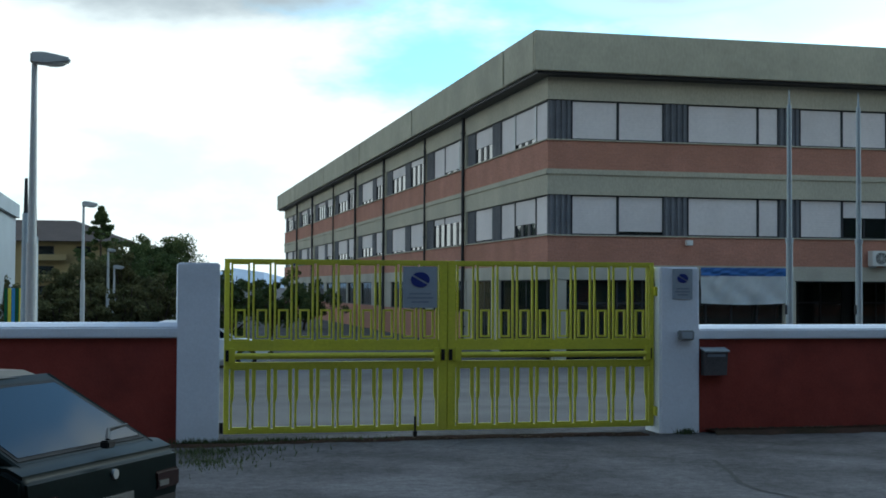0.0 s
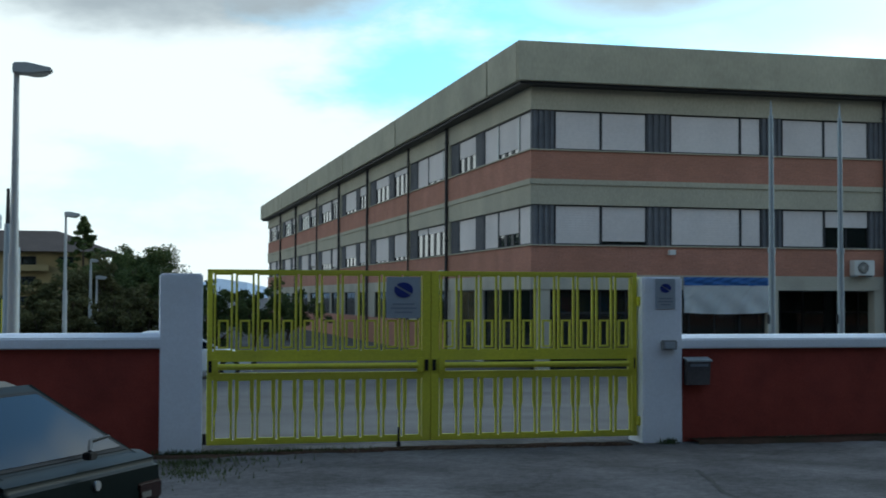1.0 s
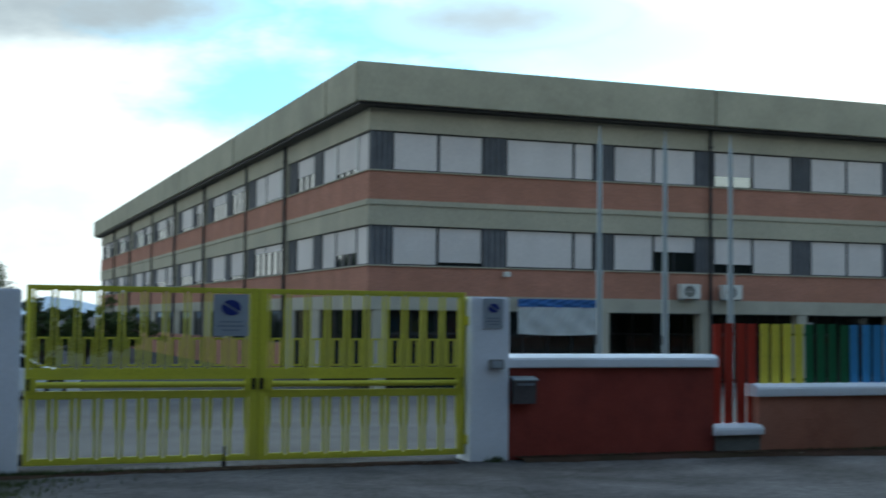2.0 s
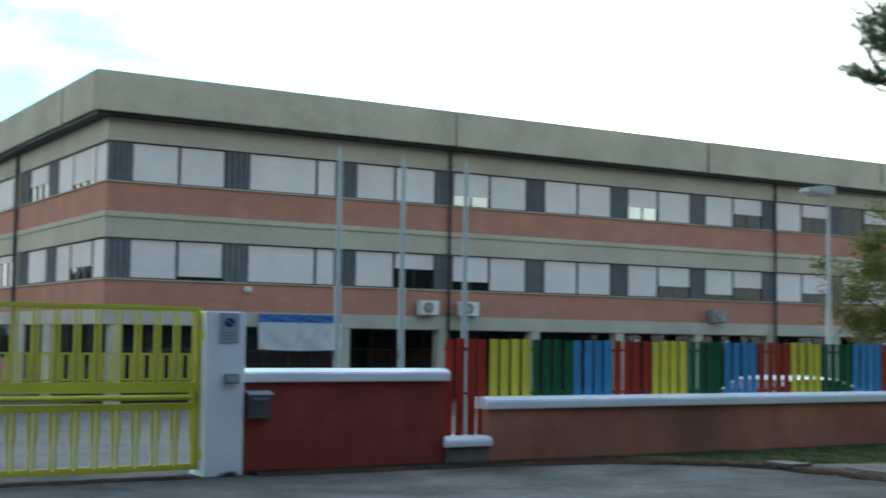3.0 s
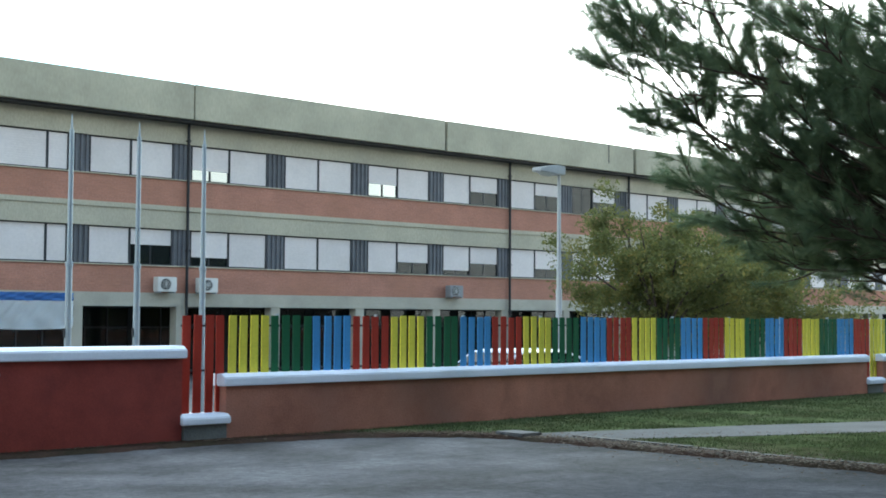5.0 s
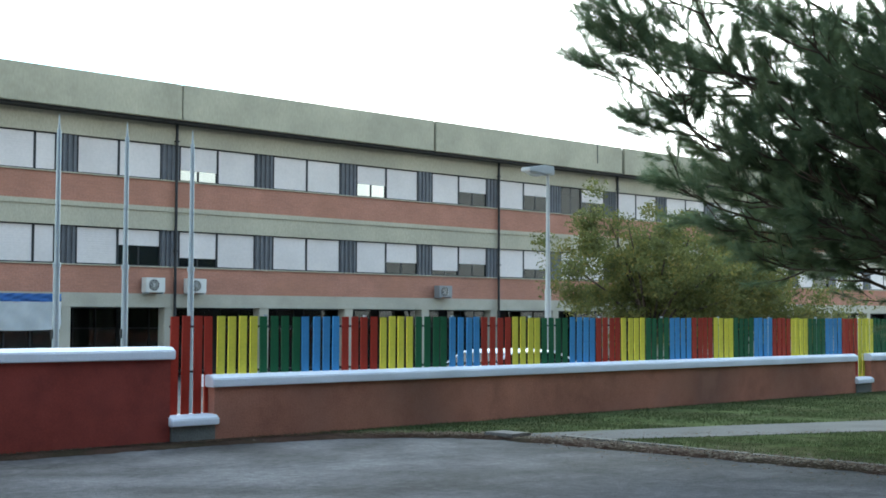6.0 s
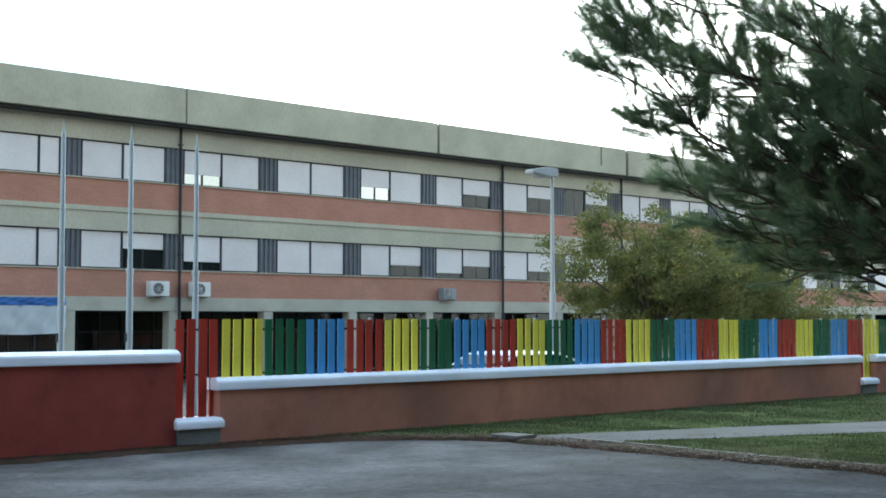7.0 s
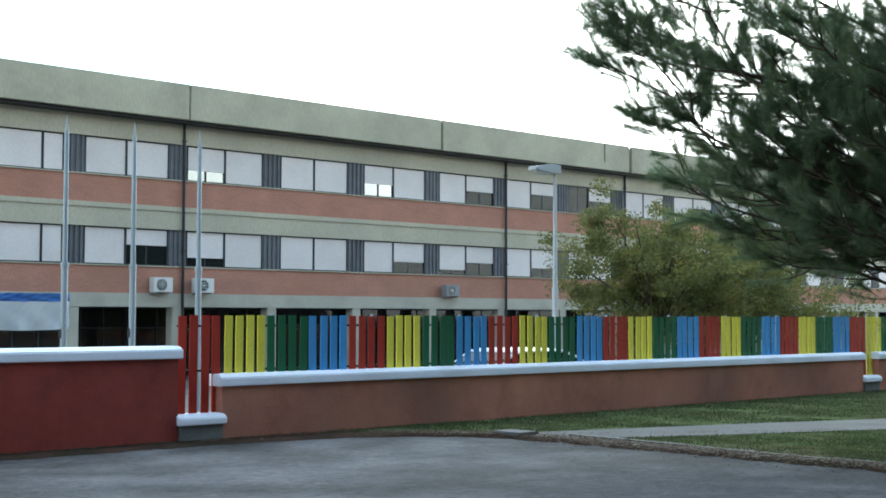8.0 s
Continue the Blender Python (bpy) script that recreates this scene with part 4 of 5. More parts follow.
# ---- cars ----
def make_car(name, label, at, heading, length, width, height, paint, group=""):
    """A five-door hatchback. Built with its tail at y = 0 and its nose towards -y, then turned."""
    c = thing(name, (0, 0, 0), label, "car", group)
    h, w, L = height, width / 2, length
    sill = 0.16 * h
    body = B()
    def ring_at(x, pts):
        return [body.verts.new((x, y, z)) for y, z in pts]
    pts = [(0.0, sill), (0.05, 0.40 * h), (0.03, 0.575 * h), (-0.10, 0.622 * h), (-3.0 * L / 3.9, 0.635 * h), (-L + 0.15, 0.54 * h), (-L, 0.45 * h), (-L, sill)]
    rings = [ring_at(x, [(y * (1 - 0.02 * (abs(x) > w * 0.98)), z) for y, z in pts]) for x in (-w, -w * 0.9, 0, w * 0.9, w)]
    for ra, rb in zip(rings, rings[1:]):
        for i in range(len(pts)):
            j = (i + 1) % len(pts)
            body.faces.new((ra[i], ra[j], rb[j], rb[i]))
    body.faces.new(rings[0]), body.faces.new(rings[-1])
    bmesh.ops.recalc_face_normals(body, faces=body.faces)
    bmesh.ops.bevel(body, geom=[e for e in body.edges if e.calc_face_angle(0) > 0.5], offset=0.035, segments=3, affect="EDGES")
    bo = part("body", body, paint, c, smooth=True)
    # cabin: roof with pillars, glass set between them
    wt = w * 0.826
    zb, zt = 0.618 * h, 0.985 * h
    yb, yr, yf, yw = -0.07, -0.86, -2.2, -3.0 * L / 3.9 + 0.05
    def slab(p, t=0.05, bev=0.0):
        b = B()
        vs = [b.verts.new(q) for q in p]
        f = b.faces.new(vs)
        b.normal_update()
        n = f.normal.copy()
        r = bmesh.ops.extrude_face_region(b, geom=[f])
        bmesh.ops.translate(b, verts=[g for g in r["geom"] if isinstance(g, bmesh.types.BMVert)], vec=n * -t)
        bmesh.ops.recalc_face_normals(b, faces=b.faces)
        return b
    roof = B()
    prof = [(yr + 0.02, zt - 0.03), (yr - 0.12, zt + 0.012), (-1.5, h), (yf + 0.1, zt + 0.01), (yf, zt - 0.02)]
    rows = []
    for x, dz in ((-wt, -0.05), (-wt * 0.85, -0.008), (0, 0.012), (wt * 0.85, -0.008), (wt, -0.05)):
        rows.append([roof.verts.new((x, y, z + dz)) for y, z in prof])
    for ra, rb in zip(rows, rows[1:]):
        for i in range(len(prof) - 1):
            roof.faces.new((ra[i], ra[i + 1], rb[i + 1], rb[i]))
    bmesh.ops.recalc_face_normals(roof, faces=roof.faces)
    bmesh.ops.solidify(roof, geom=roof.faces[:], thickness=0.03)
    part("roof", roof, paint, bo, smooth=True)
    wb = w * 0.89
    # tailgate: a painted slope with the glass let into it, its seal round it
    lo, hi = Vector((0, yb - 0.03, zb + 0.005)), Vector((0, yr, zt - 0.02))
    def slope(u, s_):
        p = lo.lerp(hi, s_)
        return (u * ((wb - 0.03) * (1 - s_) + (wt - 0.02) * s_), p.y, p.z)
    out = Vector((0, 0.37 * h, 0.79)).normalized()
    def lifted(q, d):
        return tuple(Vector(q) + out * d)
    gate_ = part("tailgate", slab([slope(-1, 1), slope(1, 1), slope(1, 0), slope(-1, 0)], 0.03), paint, c, "painted tailgate frame")
    part("window_seal", slab([lifted(slope(u, v), 0.004) for u, v in ((-0.93, 0.90), (0.93, 0.90), (0.94, 0.03), (-0.94, 0.03))], 0.006), RUBBER, gate_)
    part("rear_window", slab([lifted(slope(u, v), 0.008) for u, v in ((-0.885, 0.855), (0.885, 0.855), (0.90, 0.065), (-0.90, 0.065))], 0.008), CARGLASS, c, "sloping rear window reflecting sky")
    part("windscreen", slab([(-wb + 0.08, yw, zb), (wb - 0.08, yw, zb), (wt - 0.05, yf, zt - 0.03), (-wt + 0.05, yf, zt - 0.03)], 0.012), CARGLASS, c)
    for s in (-1, 1):
        for (a, b2, r) in (((s * (wb - 0.04), yb - 0.02, zb - 0.03), (s * (wt - 0.01), yr, zt - 0.04), 0.030), ((s * (wb - 0.02), yw, zb - 0.01), (s * (wt - 0.01), yf, zt - 0.04), 0.030),
                           ((s * (wb), -1.45, zb - 0.01), (s * (wt - 0.01), -1.42, zt - 0.04), 0.035)):
            part("pillar", tube(B(), a, b2, r, r * 0.85, 8), paint, bo, smooth=True)
        part("side_window", slab([(s * (wb - 0.01), yb - 0.25, zb), (s * (wb - 0.01), yw + 0.1, zb), (s * (wt - 0.01), yf + 0.02, zt - 0.05), (s * (wt - 0.01), yr - 0.1, zt - 0.05)], 0.012), CARGLASS, c)
        part("tail_light", box(B(), s * (w - 0.30) if s < 0 else w - 0.30, s * w * 0.985 if s > 0 else -w + 0.30 - 0.28, 0.03, 0.058, 0.37 * h, 0.47 * h, 0.012), LENSRED, c, "red tail lamp")
        part("reversing_light", box(B(), s * (w - 0.22) - 0.06, s * (w - 0.22) + 0.06, 0.050, 0.064, 0.385 * h, 0.425 * h, 0.006), LENSCLEAR, c)
        for yw_ in (-0.72, -L + 0.75):
            wheel = part("wheel", tube(B(), (s * (w - 0.2), yw_, 0.225 * h), (s * (w + 0.005), yw_, 0.225 * h), 0.225 * h, 0.225 * h, 24), RUBBER, c, smooth=True)
            part("rim", disc(B(), (s * (w + 0.008), yw_, 0.225 * h), 0.14 * h, (s, 0, 0), 0.015, 20), GALV, wheel)
    part("bumper", box(B(), -w * 1.0, w * 1.0, -0.12, 0.08, 0.17 * h, 0.33 * h, 0.04), BLACK, c, smooth=True)
    part("front_bumper", box(B(), -w, w, -L - 0.06, -L + 0.15, 0.19 * h, 0.38 * h, 0.04), BLACK, c, smooth=True)
    part("number_plate", box(B(), -0.24, 0.24, 0.045, 0.060, 0.345 * h, 0.405 * h), LENSCLEAR, c)
    part("badge", disc(B(), (-0.05, 0.045, 0.51 * h), 0.030, (0, 1, 0), 0.02, 16), CHROME, c, "round chrome badge")
    wp = B()
    tube(wp, (-0.04, 0.0, 0.675 * h), (-0.20, -0.10, 0.715 * h), 0.018, 0.014, 6), tube(wp, (-0.20, -0.10, 0.715 * h), (-0.44, -0.12, 0.722 * h), 0.014, 0.009, 6)
    box(wp, -0.08, 0.0, -0.03, 0.03, 0.64 * h, 0.68 * h, 0.008)
    part("wiper", wp, BLACK, c)
    c.matrix_basis = pose(at[0], at[1], yard_level(at[1]), 0, 0, heading)
    return c


make_car("hatchback_car", "dark green-black hatchback car with a sloping rear window", (-6.69, -6.57), -121.4, 3.9, 1.62, 1.17, CARPAINT)
make_car("parked_car", "white hatchback car parked in the school yard", (-6.7, 26.0), 90, 4.1, 1.6, 1.42, CARWHITE, "cars in the yard")
make_car("parked_car", "white hatchback car parked behind the slat fence", (11.7, 3.8), 91, 4.6, 1.6, 1.14, CARWHITE, "cars in the yard")


# ---- plants ----
def leaf_cloud(centres, radii, per, size, rng, flat=0.8):
    """Small two-triangle leaves scattered round clump centres. Returns vertices and faces."""
    n = len(centres) * per
    c = np.repeat(np.array(centres), per, axis=0)
    r = np.repeat(np.array(radii), per)[:, None]
    d = rng.normal(size=(n, 3))
    d /= np.linalg.norm(d, axis=1)[:, None]
    p = c + d * r * (rng.random((n, 1)) ** 0.5) * np.array([1, 1, flat])
    a = rng.normal(size=(n, 3))
    a /= np.linalg.norm(a, axis=1)[:, None]
    b = np.cross(a, rng.normal(size=(n, 3)))
    b /= np.linalg.norm(b, axis=1)[:, None]
    s = size * (0.6 + 0.8 * rng.random((n, 1)))
    v = np.stack([p - a * s, p + b * s * 0.45, p + a * s, p - b * s * 0.45], axis=1).reshape(-1, 3)
    f = np.arange(n * 4).reshape(-1, 4)
    return v, f


def mesh_part(name, v, f, mat, parent, label=""):
    me = bpy.data.meshes.new(name)
    off = np.array(origin_of(parent))
    me.from_pydata((v - off).tolist(), [], f.tolist())
    me.materials.append(mat)
    ob = new(name, me)
    ob.parent = parent
    return tagged(ob, label)


def broad_tree(name, x, y, top, spread, clear, mat, label, seed, clumps=90, per=110, leaf=0.07, group=""):
    low = yard_level(y)
    clear += low
    t = thing(name, (x, y, low), label, "tree", group)
    rng, rr = np.random.default_rng(seed), random.Random(seed)
    tr = B()
    fork = clear + 0.15 * (top - clear)
    tube(tr, (x, y, low - 0.05), (x + 0.1, y, fork), 0.045 * top * 0.5 + 0.03, 0.03 * top * 0.5 + 0.02, 10)
    cs, rads = [], []
    limbs = 11
    for k in range(limbs):
        az, el = k * 2.4 + rr.uniform(-0.3, 0.3), rr.uniform(0.15, 1.35)
        reach = rr.uniform(0.75, 1.1)
        ex, ey = x + spread * reach * math.cos(az) * math.cos(el), y + spread * reach * math.sin(az) * math.cos(el)
        ez = fork + (top - fork) * (0.12 + 0.85 * math.sin(el)) * rr.uniform(0.8, 1.05)
        a = Vector((x + 0.1, y, fork - rr.uniform(0, 0.3)))
        e = Vector((ex, ey, ez))
        mid = a.lerp(e, 0.5) + Vector((0, 0, 0.08 * spread))
        tube(tr, a, mid, 0.05, 0.032, 6), tube(tr, mid, e, 0.032, 0.012, 6)
        for q in range(clumps // limbs):
            p = mid.lerp(e, rr.uniform(-0.3, 1.12))
            s = spread * 0.26
            p = p + Vector((rr.gauss(0, s), rr.gauss(0, s), rr.gauss(0, s * 0.6)))
            p.z = max(p.z, clear + 0.15)
            cs.append(p[:]), rads.append(rr.uniform(0.10, 0.24) * spread)
    part("trunk", tr, BARK, t, smooth=True)
    v, f = leaf_cloud(cs, rads, per, leaf, rng)
    mesh_part("crown", v, f, mat, t)
    return t


broad_tree("garden_tree", 23.9, 8.5, 5.2, 2.7, 0.7, OLIVE, "broad bushy tree with yellowing olive leaves", 3, 150, 210, 0.055, "yard trees")
broad_tree("garden_tree", 27.4, 9.5, 5.2, 3.2, 0.6, OLIVE, "broad bushy tree with yellowing olive leaves", 9, 170, 240, 0.055, "yard trees")
broad_tree("garden_tree", 32.0, 11.0, 4.6, 3.4, 0.5, OLIVE, "broad bushy tree with yellowing olive leaves", 19, 150, 220, 0.06, "yard trees")
for k, (x, y, top, spread) in enumerate(((-9.0, 44.5, 2.9, 1.8), (-7.3, 45, 3.05, 1.7), (-5.8, 50, 3.5, 1.6), (-11.4, 44, 2.0, 1.5), (-5.3, 66, 4.8, 2.5), (-7.5, 62, 3.3, 2.2))):
    broad_tree("background_tree", x, y, top, spread, 0.0, DARKLEAF if y > 48 else BROWNLEAF, "dense dark green tree beyond the yard" if y > 48 else "dense olive-brown tree beyond the yard", 31 + k, 130 if y < 60 else 240, 160, 0.075, "trees beyond the yard")
for k, (x, top) in enumerate(((-10.9, 1.5), (-9.6, 1.7), (-8.3, 1.9), (-7.0, 2.0), (-5.8, 2.1), (-4.7, 1.9))):
    broad_tree("shrub", x, 38 + 0.6 * (k % 2), top, 1.05, 0.0, BROWNLEAF, "dark rounded shrub in a row before the trees", 51 + k, 80, 90, 0.07, "row of shrubs")
broad_tree("shrub", -2.6, 44, 2.5, 1.5, 0.2, DARKLEAF, "dark rounded shrub beside the school", 15, 70, 90, 0.09, "shrubs by the school")
broad_tree("shrub", -0.2, 50, 2.4, 1.7, 0.2, DARKLEAF, "dark rounded shrub beside the school", 16, 70, 90, 0.09, "shrubs by the school")
broad_tree("shrub", 2.6, 60, 2.3, 2.0, 0.2, DARKLEAF, "dark rounded shrub beside the school", 17, 70, 90, 0.09, "shrubs by the school")


def conifer(x, y, top, spread, seed):
    t = thing("conifer", (x, y, yard_level(y)), "dark pointed conifer behind a roof", "tree")
    part("trunk", tube(B(), (x, y, yard_level(y)), (x, y, top * 0.97), 0.16, 0.02, 8), BARK, t)
    rr, rng = random.Random(seed), np.random.default_rng(seed)
    cs, rads = [], []
    for k in range(150):
        h = rr.random() ** 0.8
        r = spread * (1 - h) * rr.uniform(0.3, 1.0)
        az = rr.uniform(0, math.tau)
        cs.append((x + r * math.cos(az), y + r * math.sin(az), top * (0.15 + 0.85 * h))), rads.append(0.18 + 0.25 * (1 - h))
    v, f = leaf_cloud(cs, rads, 70, 0.12, rng, 0.5)
    mesh_part("crown", v, f, DARKLEAF, t)


conifer(-9.25, 84, 7.4, 3.3, 4)

def foliage(name, v, mat, parent, size):
    """A mesh of loose polygons of that many corners, written in one go."""
    n = len(v)
    me = bpy.data.meshes.new(name)
    me.vertices.add(n)
    me.vertices.foreach_set("co", (v - np.array(origin_of(parent))).astype(np.float32).ravel())
    me.loops.add(n)
    me.loops.foreach_set("vertex_index", np.arange(n, dtype=np.int32))
    me.polygons.add(n // size)
    me.polygons.foreach_set("loop_start", np.arange(0, n, size, dtype=np.int32))
    me.update(calc_edges=True)
    me.validate()
    me.materials.append(mat)
    ob = new(name, me)
    ob.parent = parent
    return ob


# where the long limbs on the street side end
LIMB_TIPS = ((6.6, -4.0, 4.95), (6.8, -4.0, 5.6), (6.2, -4.8, 5.8), (6.8, -5.0, 6.2), (6.4, -6.2, 6.1), (7.25, -4.1, 4.25), (7.2, -4.8, 4.25), (7.5, -4.0, 5.4), (8.2, -4.0, 3.5), (8.6, -4.5, 2.9), (9.3, -4.7, 2.5),
             (6.7, -4.1, 5.25), (6.9, -5.7, 4.7), (7.2, -6.0, 3.9), (7.8, -5.3, 3.4), (6.9, -6.8, 5.0), (7.6, -6.5, 2.9), (7.0, -7.4, 5.5), (7.4, -7.2, 3.8), (6.8, -4.2, 5.4), (7.3, -7.6, 4.5))


def pine_tree(x, y, top):
    """A large pine: long rising limbs, forked side branches, and a foxtail of needles round the end of every shoot."""
    t = thing("pine_tree", (x, y, 0), "large dark green pine with long needled branches", "tree")
    rr, rng = random.Random(21), np.random.default_rng(21)
    wood = B()
    tube(wood, (x, y, -0.1), (x - 0.12, y, 2.6), 0.23, 0.19, 14), tube(wood, (x - 0.12, y, 2.6), (x, y + 0.1, top), 0.19, 0.05, 12)
    part("trunk", wood, BARK, t, smooth=True)
    shoots = []

    def bent(a, e, lift, n):
        ln = (e - a).length
        out = []
        for k in range(n + 1):
            f = k / n
            p = a.lerp(e, f) + Vector((0, 0, lift * ln * math.sin(math.pi * f)))
            if 0 < k < n:
                p += Vector((rr.gauss(0, 1), rr.gauss(0, 1), rr.gauss(0, 1))) * 0.018 * ln
            out.append(p)
        return out

    def limb(tip, thick, count, base_z=None):
        tip = Vector(tip)
        reach = math.hypot(tip.x - x, tip.y - y)
        z = base_z if base_z is not None else min(max(tip.z - 0.42 * reach + rr.uniform(-0.3, 0.3), 2.0), top - 1.0)
        pts = bent(Vector((x - 0.08, y, z)), tip, -0.05 if tip.z > z else 0.06, 8)
        b = B()
        for k in range(8):
            tube(b, pts[k], pts[k + 1], thick * (1 - k / 8) + 0.011, thick * (1 - (k + 1) / 8) + 0.010, 6, cap=False)
        d = (pts[8] - pts[6]).normalized()
        shoots.append((tip - d * 0.15, tip + d * 0.35))
        for q in range(8):
            e = (d + Vector((rr.gauss(0, 0.45), rr.gauss(0, 0.45), rr.gauss(0.25, 0.35)))).normalized()
            o = tip - d * rr.uniform(0.05, 0.6)
            tube(b, o, o + e * 0.5, 0.007, 0.004, 4, cap=False)
            shoots.append((o + e * 0.12, o + e * rr.uniform(0.45, 0.65)))
        turn = rr.uniform(0, math.tau)
        for q in range(count):
            s = 0.40 + 0.58 * ((q + rr.random()) / count) ** 0.8
            k = min(int(s * 8), 7)
            o = pts[k].lerp(pts[k + 1], s * 8 - k)
            along = (pts[k + 1] - pts[k]).normalized()
            turn += 2.4
            across = along.cross(Vector((0, 0, 1))).normalized()
            other = across.cross(along)
            w = (along * rr.uniform(0.75, 1.2) + across * math.cos(turn) * 0.75 + other * (math.sin(turn) * 0.55 + 0.22)).normalized()
            tl = rr.uniform(0.5, 1.05) * (1.25 - 0.6 * s)
            tw = bent(o, o + w * tl, -0.06, 3)
            for j in range(3):
                tube(b, tw[j], tw[j + 1], 0.014 - 0.003 * j, 0.011 - 0.003 * j, 4, cap=False)
            up = (w + Vector((0, 0, rr.uniform(0.15, 0.5)))).normalized()
            shoots.append((tw[3] - up * 0.12, tw[3] + up * rr.uniform(0.28, 0.45)))
            for m in range(rr.choice((1, 2, 3, 3))):
                f0 = tw[1].lerp(tw[3], rr.random())
                dd = (w + Vector((rr.gauss(0, 0.45), rr.gauss(0, 0.45), rr.gauss(0.3, 0.4)))).normalized()
                f1 = f0 + dd * rr.uniform(0.3, 0.52)
                tube(b, f0, f1, 0.006, 0.004, 3, cap=False)
                shoots.append((f0.lerp(f1, 0.35), f1))
        part("limb", b, BARK, t)

    for tip in LIMB_TIPS:
        limb(tip, 0.032, 13)
    # shorter limbs that fill the shaded inside of the crown
    for k in range(20):
        p, q = Vector(rr.choice(LIMB_TIPS)), Vector(rr.choice(LIMB_TIPS))
        m = p.lerp(q, rr.random()).lerp(Vector((x, y, 3.2)), rr.uniform(0.15, 0.50))
        limb(m + Vector((rr.gauss(0, 0.3), rr.gauss(0, 0.3), rr.gauss(0.0, 0.4))), 0.03, 8)
    # the far side and the top
    for k in range(18):
        az, h = -1.9 + 3.7 * (k + rr.random()) / 18, rr.uniform(0.35, 1.0)
        r = 4.8 * math.sqrt(max(0.05, 1.15 - h)) + 0.6
        limb((x + r * math.cos(az), y + r * math.sin(az), top * h + 0.3), 0.045, 8)
    for k in range(7):
        az, r = rr.uniform(0, math.tau), rr.uniform(0.6, 3.0)
        limb((x - 1.0 + r * math.cos(az), y + r * math.sin(az), rr.uniform(6.2, top + 0.5)), 0.035, 8)
    per = 280
    n = len(shoots) * per
    p0, p1 = np.repeat(np.array([p[:] for p, _ in shoots]), per, 0), np.repeat(np.array([q[:] for _, q in shoots]), per, 0)
    dd = p1 - p0
    dd /= np.linalg.norm(dd, axis=1)[:, None]
    o = p0 + (p1 - p0) * rng.random((n, 1))
    out = np.cross(dd, rng.normal(size=(n, 3)))
    out /= np.linalg.norm(out, axis=1)[:, None]
    q = dd * rng.uniform(0.5, 1.1, (n, 1)) + out * rng.uniform(0.4, 1.0, (n, 1))
    q /= np.linalg.norm(q, axis=1)[:, None]
    w = np.cross(q, rng.normal(size=(n, 3)))
    w /= np.linalg.norm(w, axis=1)[:, None]
    ln = rng.uniform(0.10, 0.18, (n, 1))
    v = np.stack([o - w * 0.0023, o + w * 0.0023, o + q * ln], axis=1).reshape(-1, 3)
    foliage("needles", v, PINE, t, 3)


pine_tree(11.9, -8.2, 8.4)


# weeds and grass along the walls
rng = np.random.default_rng(8)


def blades(name, pts, h, label, category, kind="stuff"):
    n = len(pts)
    p = np.array(pts)
    a = rng.normal(size=(n, 3)) * np.array([1, 1, 0])
    a /= np.linalg.norm(a, axis=1)[:, None]
    hh = h * rng.uniform(0.4, 1.3, (n, 1))
    lean = rng.normal(size=(n, 3)) * np.array([0.4, 0.4, 0]) * hh
    v = np.stack([p - a * 0.006, p + a * 0.006, p + lean + np.array([0, 0, 1]) * hh], axis=1).reshape(-1, 3)
    me = bpy.data.meshes.new(name)
    me.from_pydata(v.tolist(), [], np.arange(n * 3).reshape(-1, 3).tolist())
    me.materials.append(GRASSBLADE)
    tagged(new(name, me), label, category, kind=kind)




def inside(x, y, outline):
    """Whether a point lies within an outline on the ground."""
    hit = False
    for (xa, ya), (xb, yb) in zip(outline, outline[1:] + outline[:1]):
        if (ya > y) != (yb > y) and x < (xb - xa) * (y - ya) / (yb - ya) + xa:
            hit = not hit
    return hit


pts = []
while len(pts) < 70000:
    x, y = 5.3 + 18 * rng.random() ** 1.2, -0.03 - 9 * rng.random() ** 1.1
    patchy = noise.noise((x * 0.9, y * 0.9, 4.0)) + 0.5 * noise.noise((x * 3, y * 3, 7.0))
    if patchy > rng.random() * 0.9 - 0.65 and inside(x, y, vp) and not inside(x, y, pp):
        pts.append((x, y, 0.028))
blades("grass", pts, 0.035, "short green grass blades on the verge", "grass")
pts = []
for cx, cy, n, s in ((-5.9, -0.06, 160, 0.16), (-5.45, -0.08, 240, 0.2), (-4.9, 0.0, 160, 0.3), (-5.85, -0.7, 150, 0.16), (-5.8, -1.5, 110, 0.2), (-5.4, -0.55, 90, 0.3), (-4.2, 0.0, 60, 0.3), (-0.2, -0.03, 90, 0.06), (0.7, 0.02, 40, 0.15), (2.5, 0.0, 80, 0.12), (4.3, -0.05, 150, 0.3), (5.2, -0.08, 200, 0.35), (6.2, -0.12, 260, 0.4)):
    for k in range(2 * n):
        pts.append((cx + rng.normal() * s, min(cy - abs(rng.normal()) * (0.06 if cy > -0.5 else 0.35), -0.005), 0.0))
blades("weeds", pts, 0.060, "small green weeds at the foot of walls", "weeds")

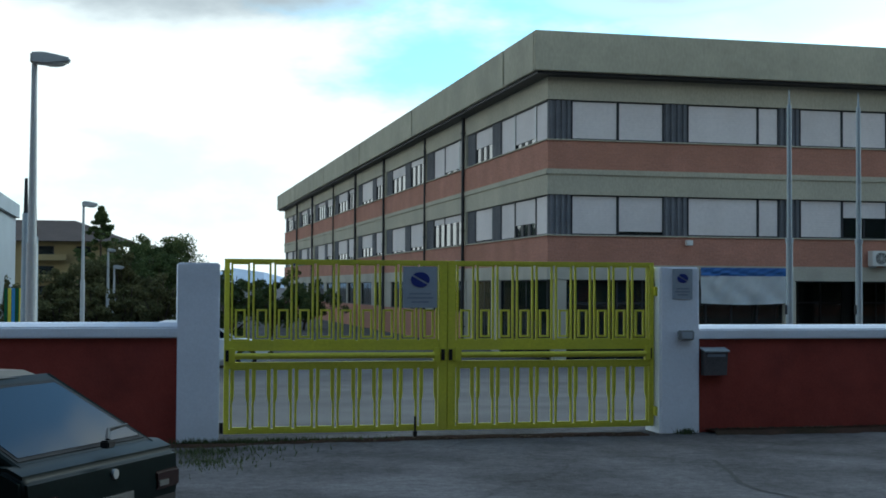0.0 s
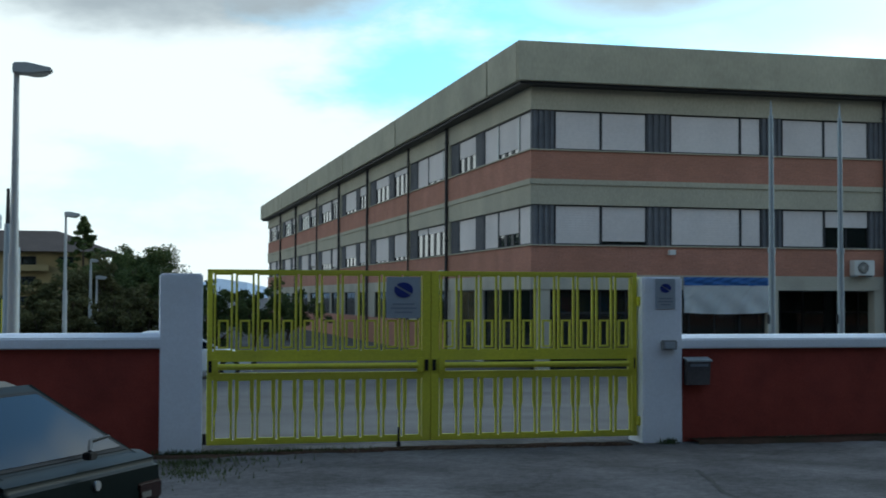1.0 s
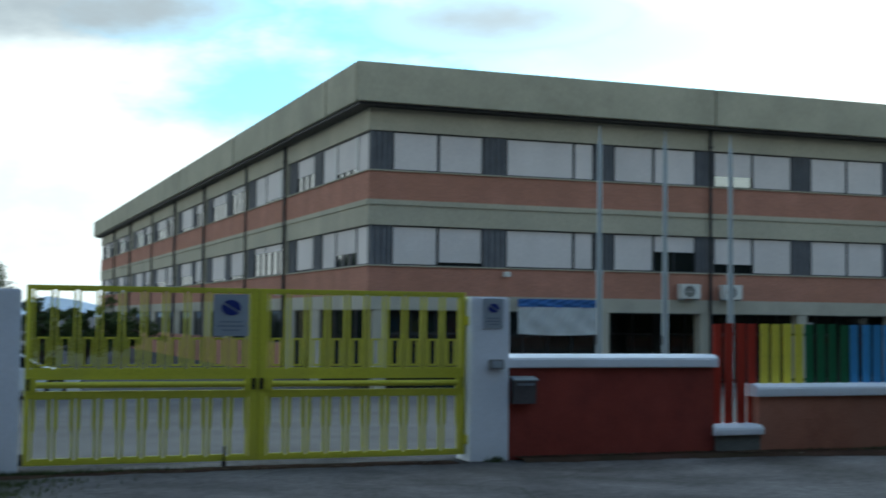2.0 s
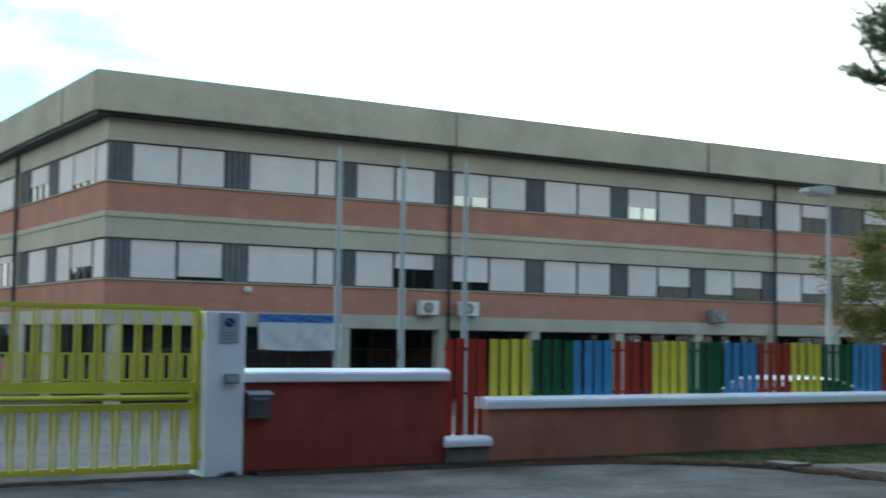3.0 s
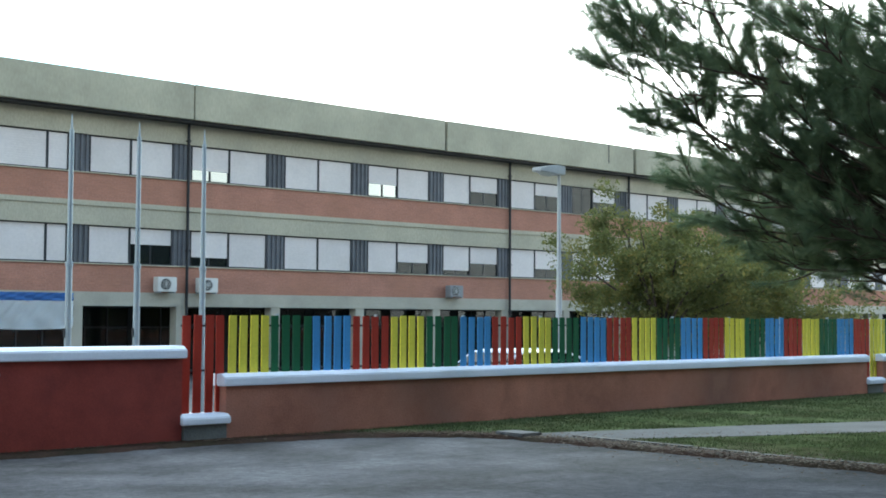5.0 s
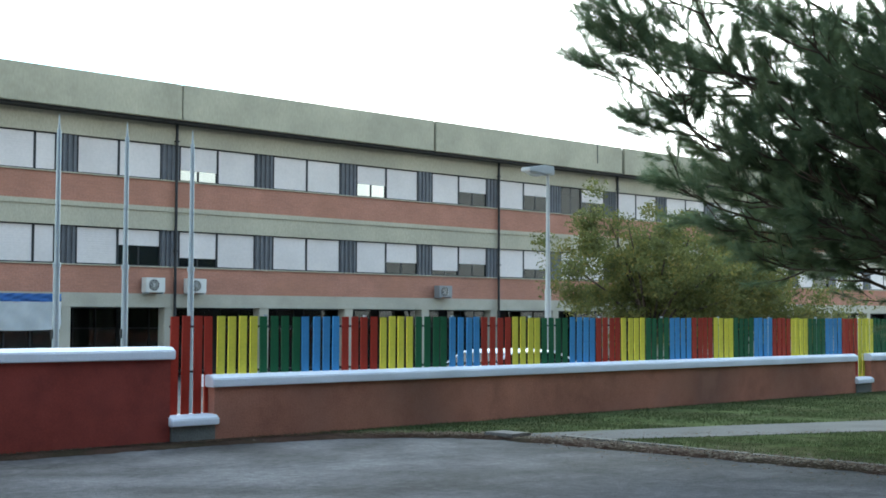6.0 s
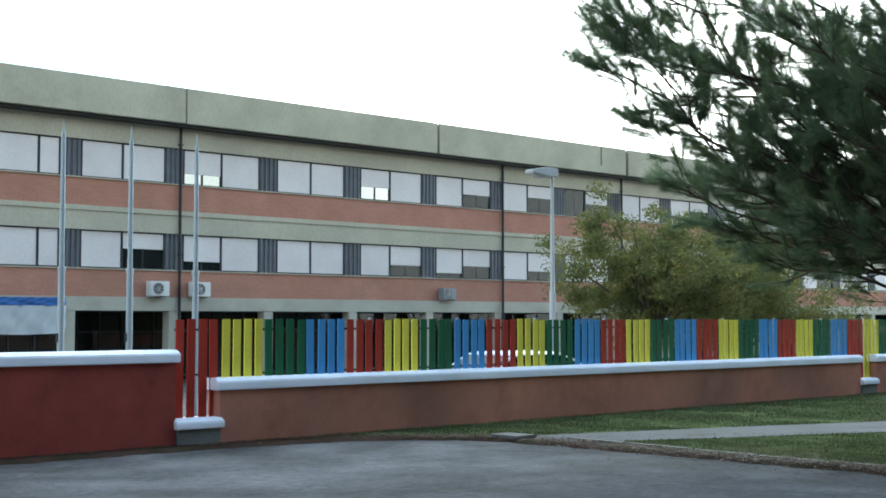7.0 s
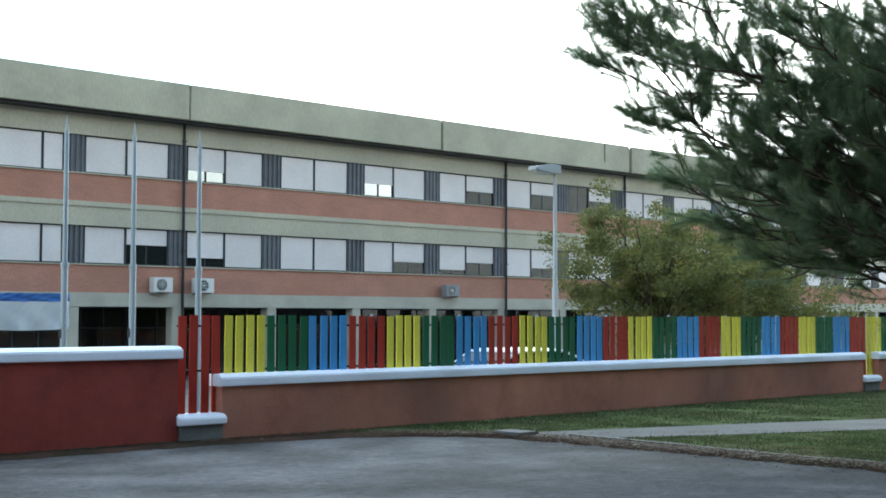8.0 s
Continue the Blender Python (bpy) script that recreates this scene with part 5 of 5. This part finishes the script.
# dead leaves and gravel swept against the wall and kerb
vs, fs = [], []
for cx0, cy0, cx1, cy1, n, spread in ((-5.4, -0.1, -0.6, -0.05, 260, 0.12), (0.1, -0.02, 2.9, -0.04, 240, 0.05), (2.9, -0.1, 5.6, -0.2, 420, 0.12), (5.6, -0.4, 7.0, -1.9, 900, 0.22), (7.0, -2.2, 7.1, -9.0, 2400, 0.22), (6.6, -3.0, 6.6, -8.0, 500, 0.5), (7.5, -2.6, 12.0, -5.6, 200, 0.25)):
    for k in range(n):
        u = rng.random()
        x, y = cx0 + (cx1 - cx0) * u + rng.normal() * spread, cy0 + (cy1 - cy0) * u - abs(rng.normal()) * spread
        if y > -0.02:
            continue
        a, r, z = rng.random() * math.tau, 0.012 + 0.022 * rng.random(), (0.048 if x > 0 else 0.012)
        b0 = len(vs)
        vs += [(x + r * math.cos(a + q * math.tau / 4), y + r * math.sin(a + q * math.tau / 4) * 0.7, z + 0.012 * rng.random()) for q in range(4)]
        fs.append((b0, b0 + 1, b0 + 2, b0 + 3))
me = bpy.data.meshes.new("leaf_litter")
me.from_pydata(vs, [], fs)
me.materials.append(leaf_material("dead_leaves", (0.03, 0.02, 0.012), (0.075, 0.045, 0.025), (0.15, 0.12, 0.09)))
tagged(new("leaf_litter", me), "brown dead leaves and grit along wall and kerb", "leaf litter", kind="stuff")

# ---- beyond the yard, west side ----
apt = thing("apartment_house", (-12, 92, -0.75), "ochre apartment house with a brown hipped roof", "building")
part("wall", box(B(), -24, -8.3, 88, 100, -0.75, 5.0), OCHRE, apt)
rf = B()
vs = [rf.verts.new(p) for p in ((-25, 87, 5.0), (-6.9, 87, 5.0), (-6.9, 101, 5.0), (-25, 101, 5.0), (-19, 94, 6.85), (-11.5, 94, 6.85))]
for ix in ((0, 1, 5, 4), (1, 2, 5), (2, 3, 4, 5), (3, 0, 4), (0, 3, 2, 1)):
    rf.faces.new([vs[i] for i in ix])
bmesh.ops.recalc_face_normals(rf, faces=rf.faces)
part("roof", rf, ROOFTILE, apt, "brown tiled hipped roof")
for z in (0.9, 2.4, 3.9):
    for x in (-13.3, -10.6):
        w = part("window", box(B(), x - 0.55, x + 0.55, 87.93, 88.0, z, z + 0.75), DARKMETAL, apt)
        part("pane", box(B(), x - 0.48, x + 0.48, 87.90, 87.925, z + 0.06, z + 0.69), GLASS, w)
    part("balcony", box(B(), -14.3, -11.8, 87.0, 88.0, z - 0.35, z + 0.1), OCHRE, apt)

hall = thing("pale_hall", (-14, 36, -0.75), "pale grey flat-roofed hall beside the yard", "building")
part("wall", box(B(), -24, -12.0, 37, 48, -0.75, 4.75), PALEWALL, hall)
part("roof_edge", box(B(), -24.2, -11.85, 36.8, 48.2, 4.75, 5.35), PALEWALL, hall)
part("drainpipe", tube(B(), (-12.1, 36.92, -0.75), (-12.1, 36.92, 4.7), 0.06), GALV, hall)

for x, y, h in ((-9.30, 20.0, 4.4), (-9.15, 21.0, 3.7)):
    p = thing("yard_post", (x, y, yard_level(y)), "dark slim post standing in the yard", "post", "yard posts")
    part("shaft", tube(B(), (x, y, yard_level(y)), (x, y, h * 0.80), 0.11, 0.085, 12), GALV, p, smooth=True)
    part("tip", tube(B(), (x, y, h * 0.80), (x, y, h), 0.06, 0.04, 10), DARKMETAL, p)
wf = thing("far_slat_fence", (-9.7, 24, -0.75), "coloured board fence at the side of the yard", "fence")
for k, tone in enumerate((2, 1, 3, 2, 1, 0)):
    x = -10.17 + k * 0.10
    part("slat", box(B(), x, x + 0.085, 24, 24.02, -0.75, 1.62), SLATS[tone], wf)

# far ridge; its haze is put into the material's colour
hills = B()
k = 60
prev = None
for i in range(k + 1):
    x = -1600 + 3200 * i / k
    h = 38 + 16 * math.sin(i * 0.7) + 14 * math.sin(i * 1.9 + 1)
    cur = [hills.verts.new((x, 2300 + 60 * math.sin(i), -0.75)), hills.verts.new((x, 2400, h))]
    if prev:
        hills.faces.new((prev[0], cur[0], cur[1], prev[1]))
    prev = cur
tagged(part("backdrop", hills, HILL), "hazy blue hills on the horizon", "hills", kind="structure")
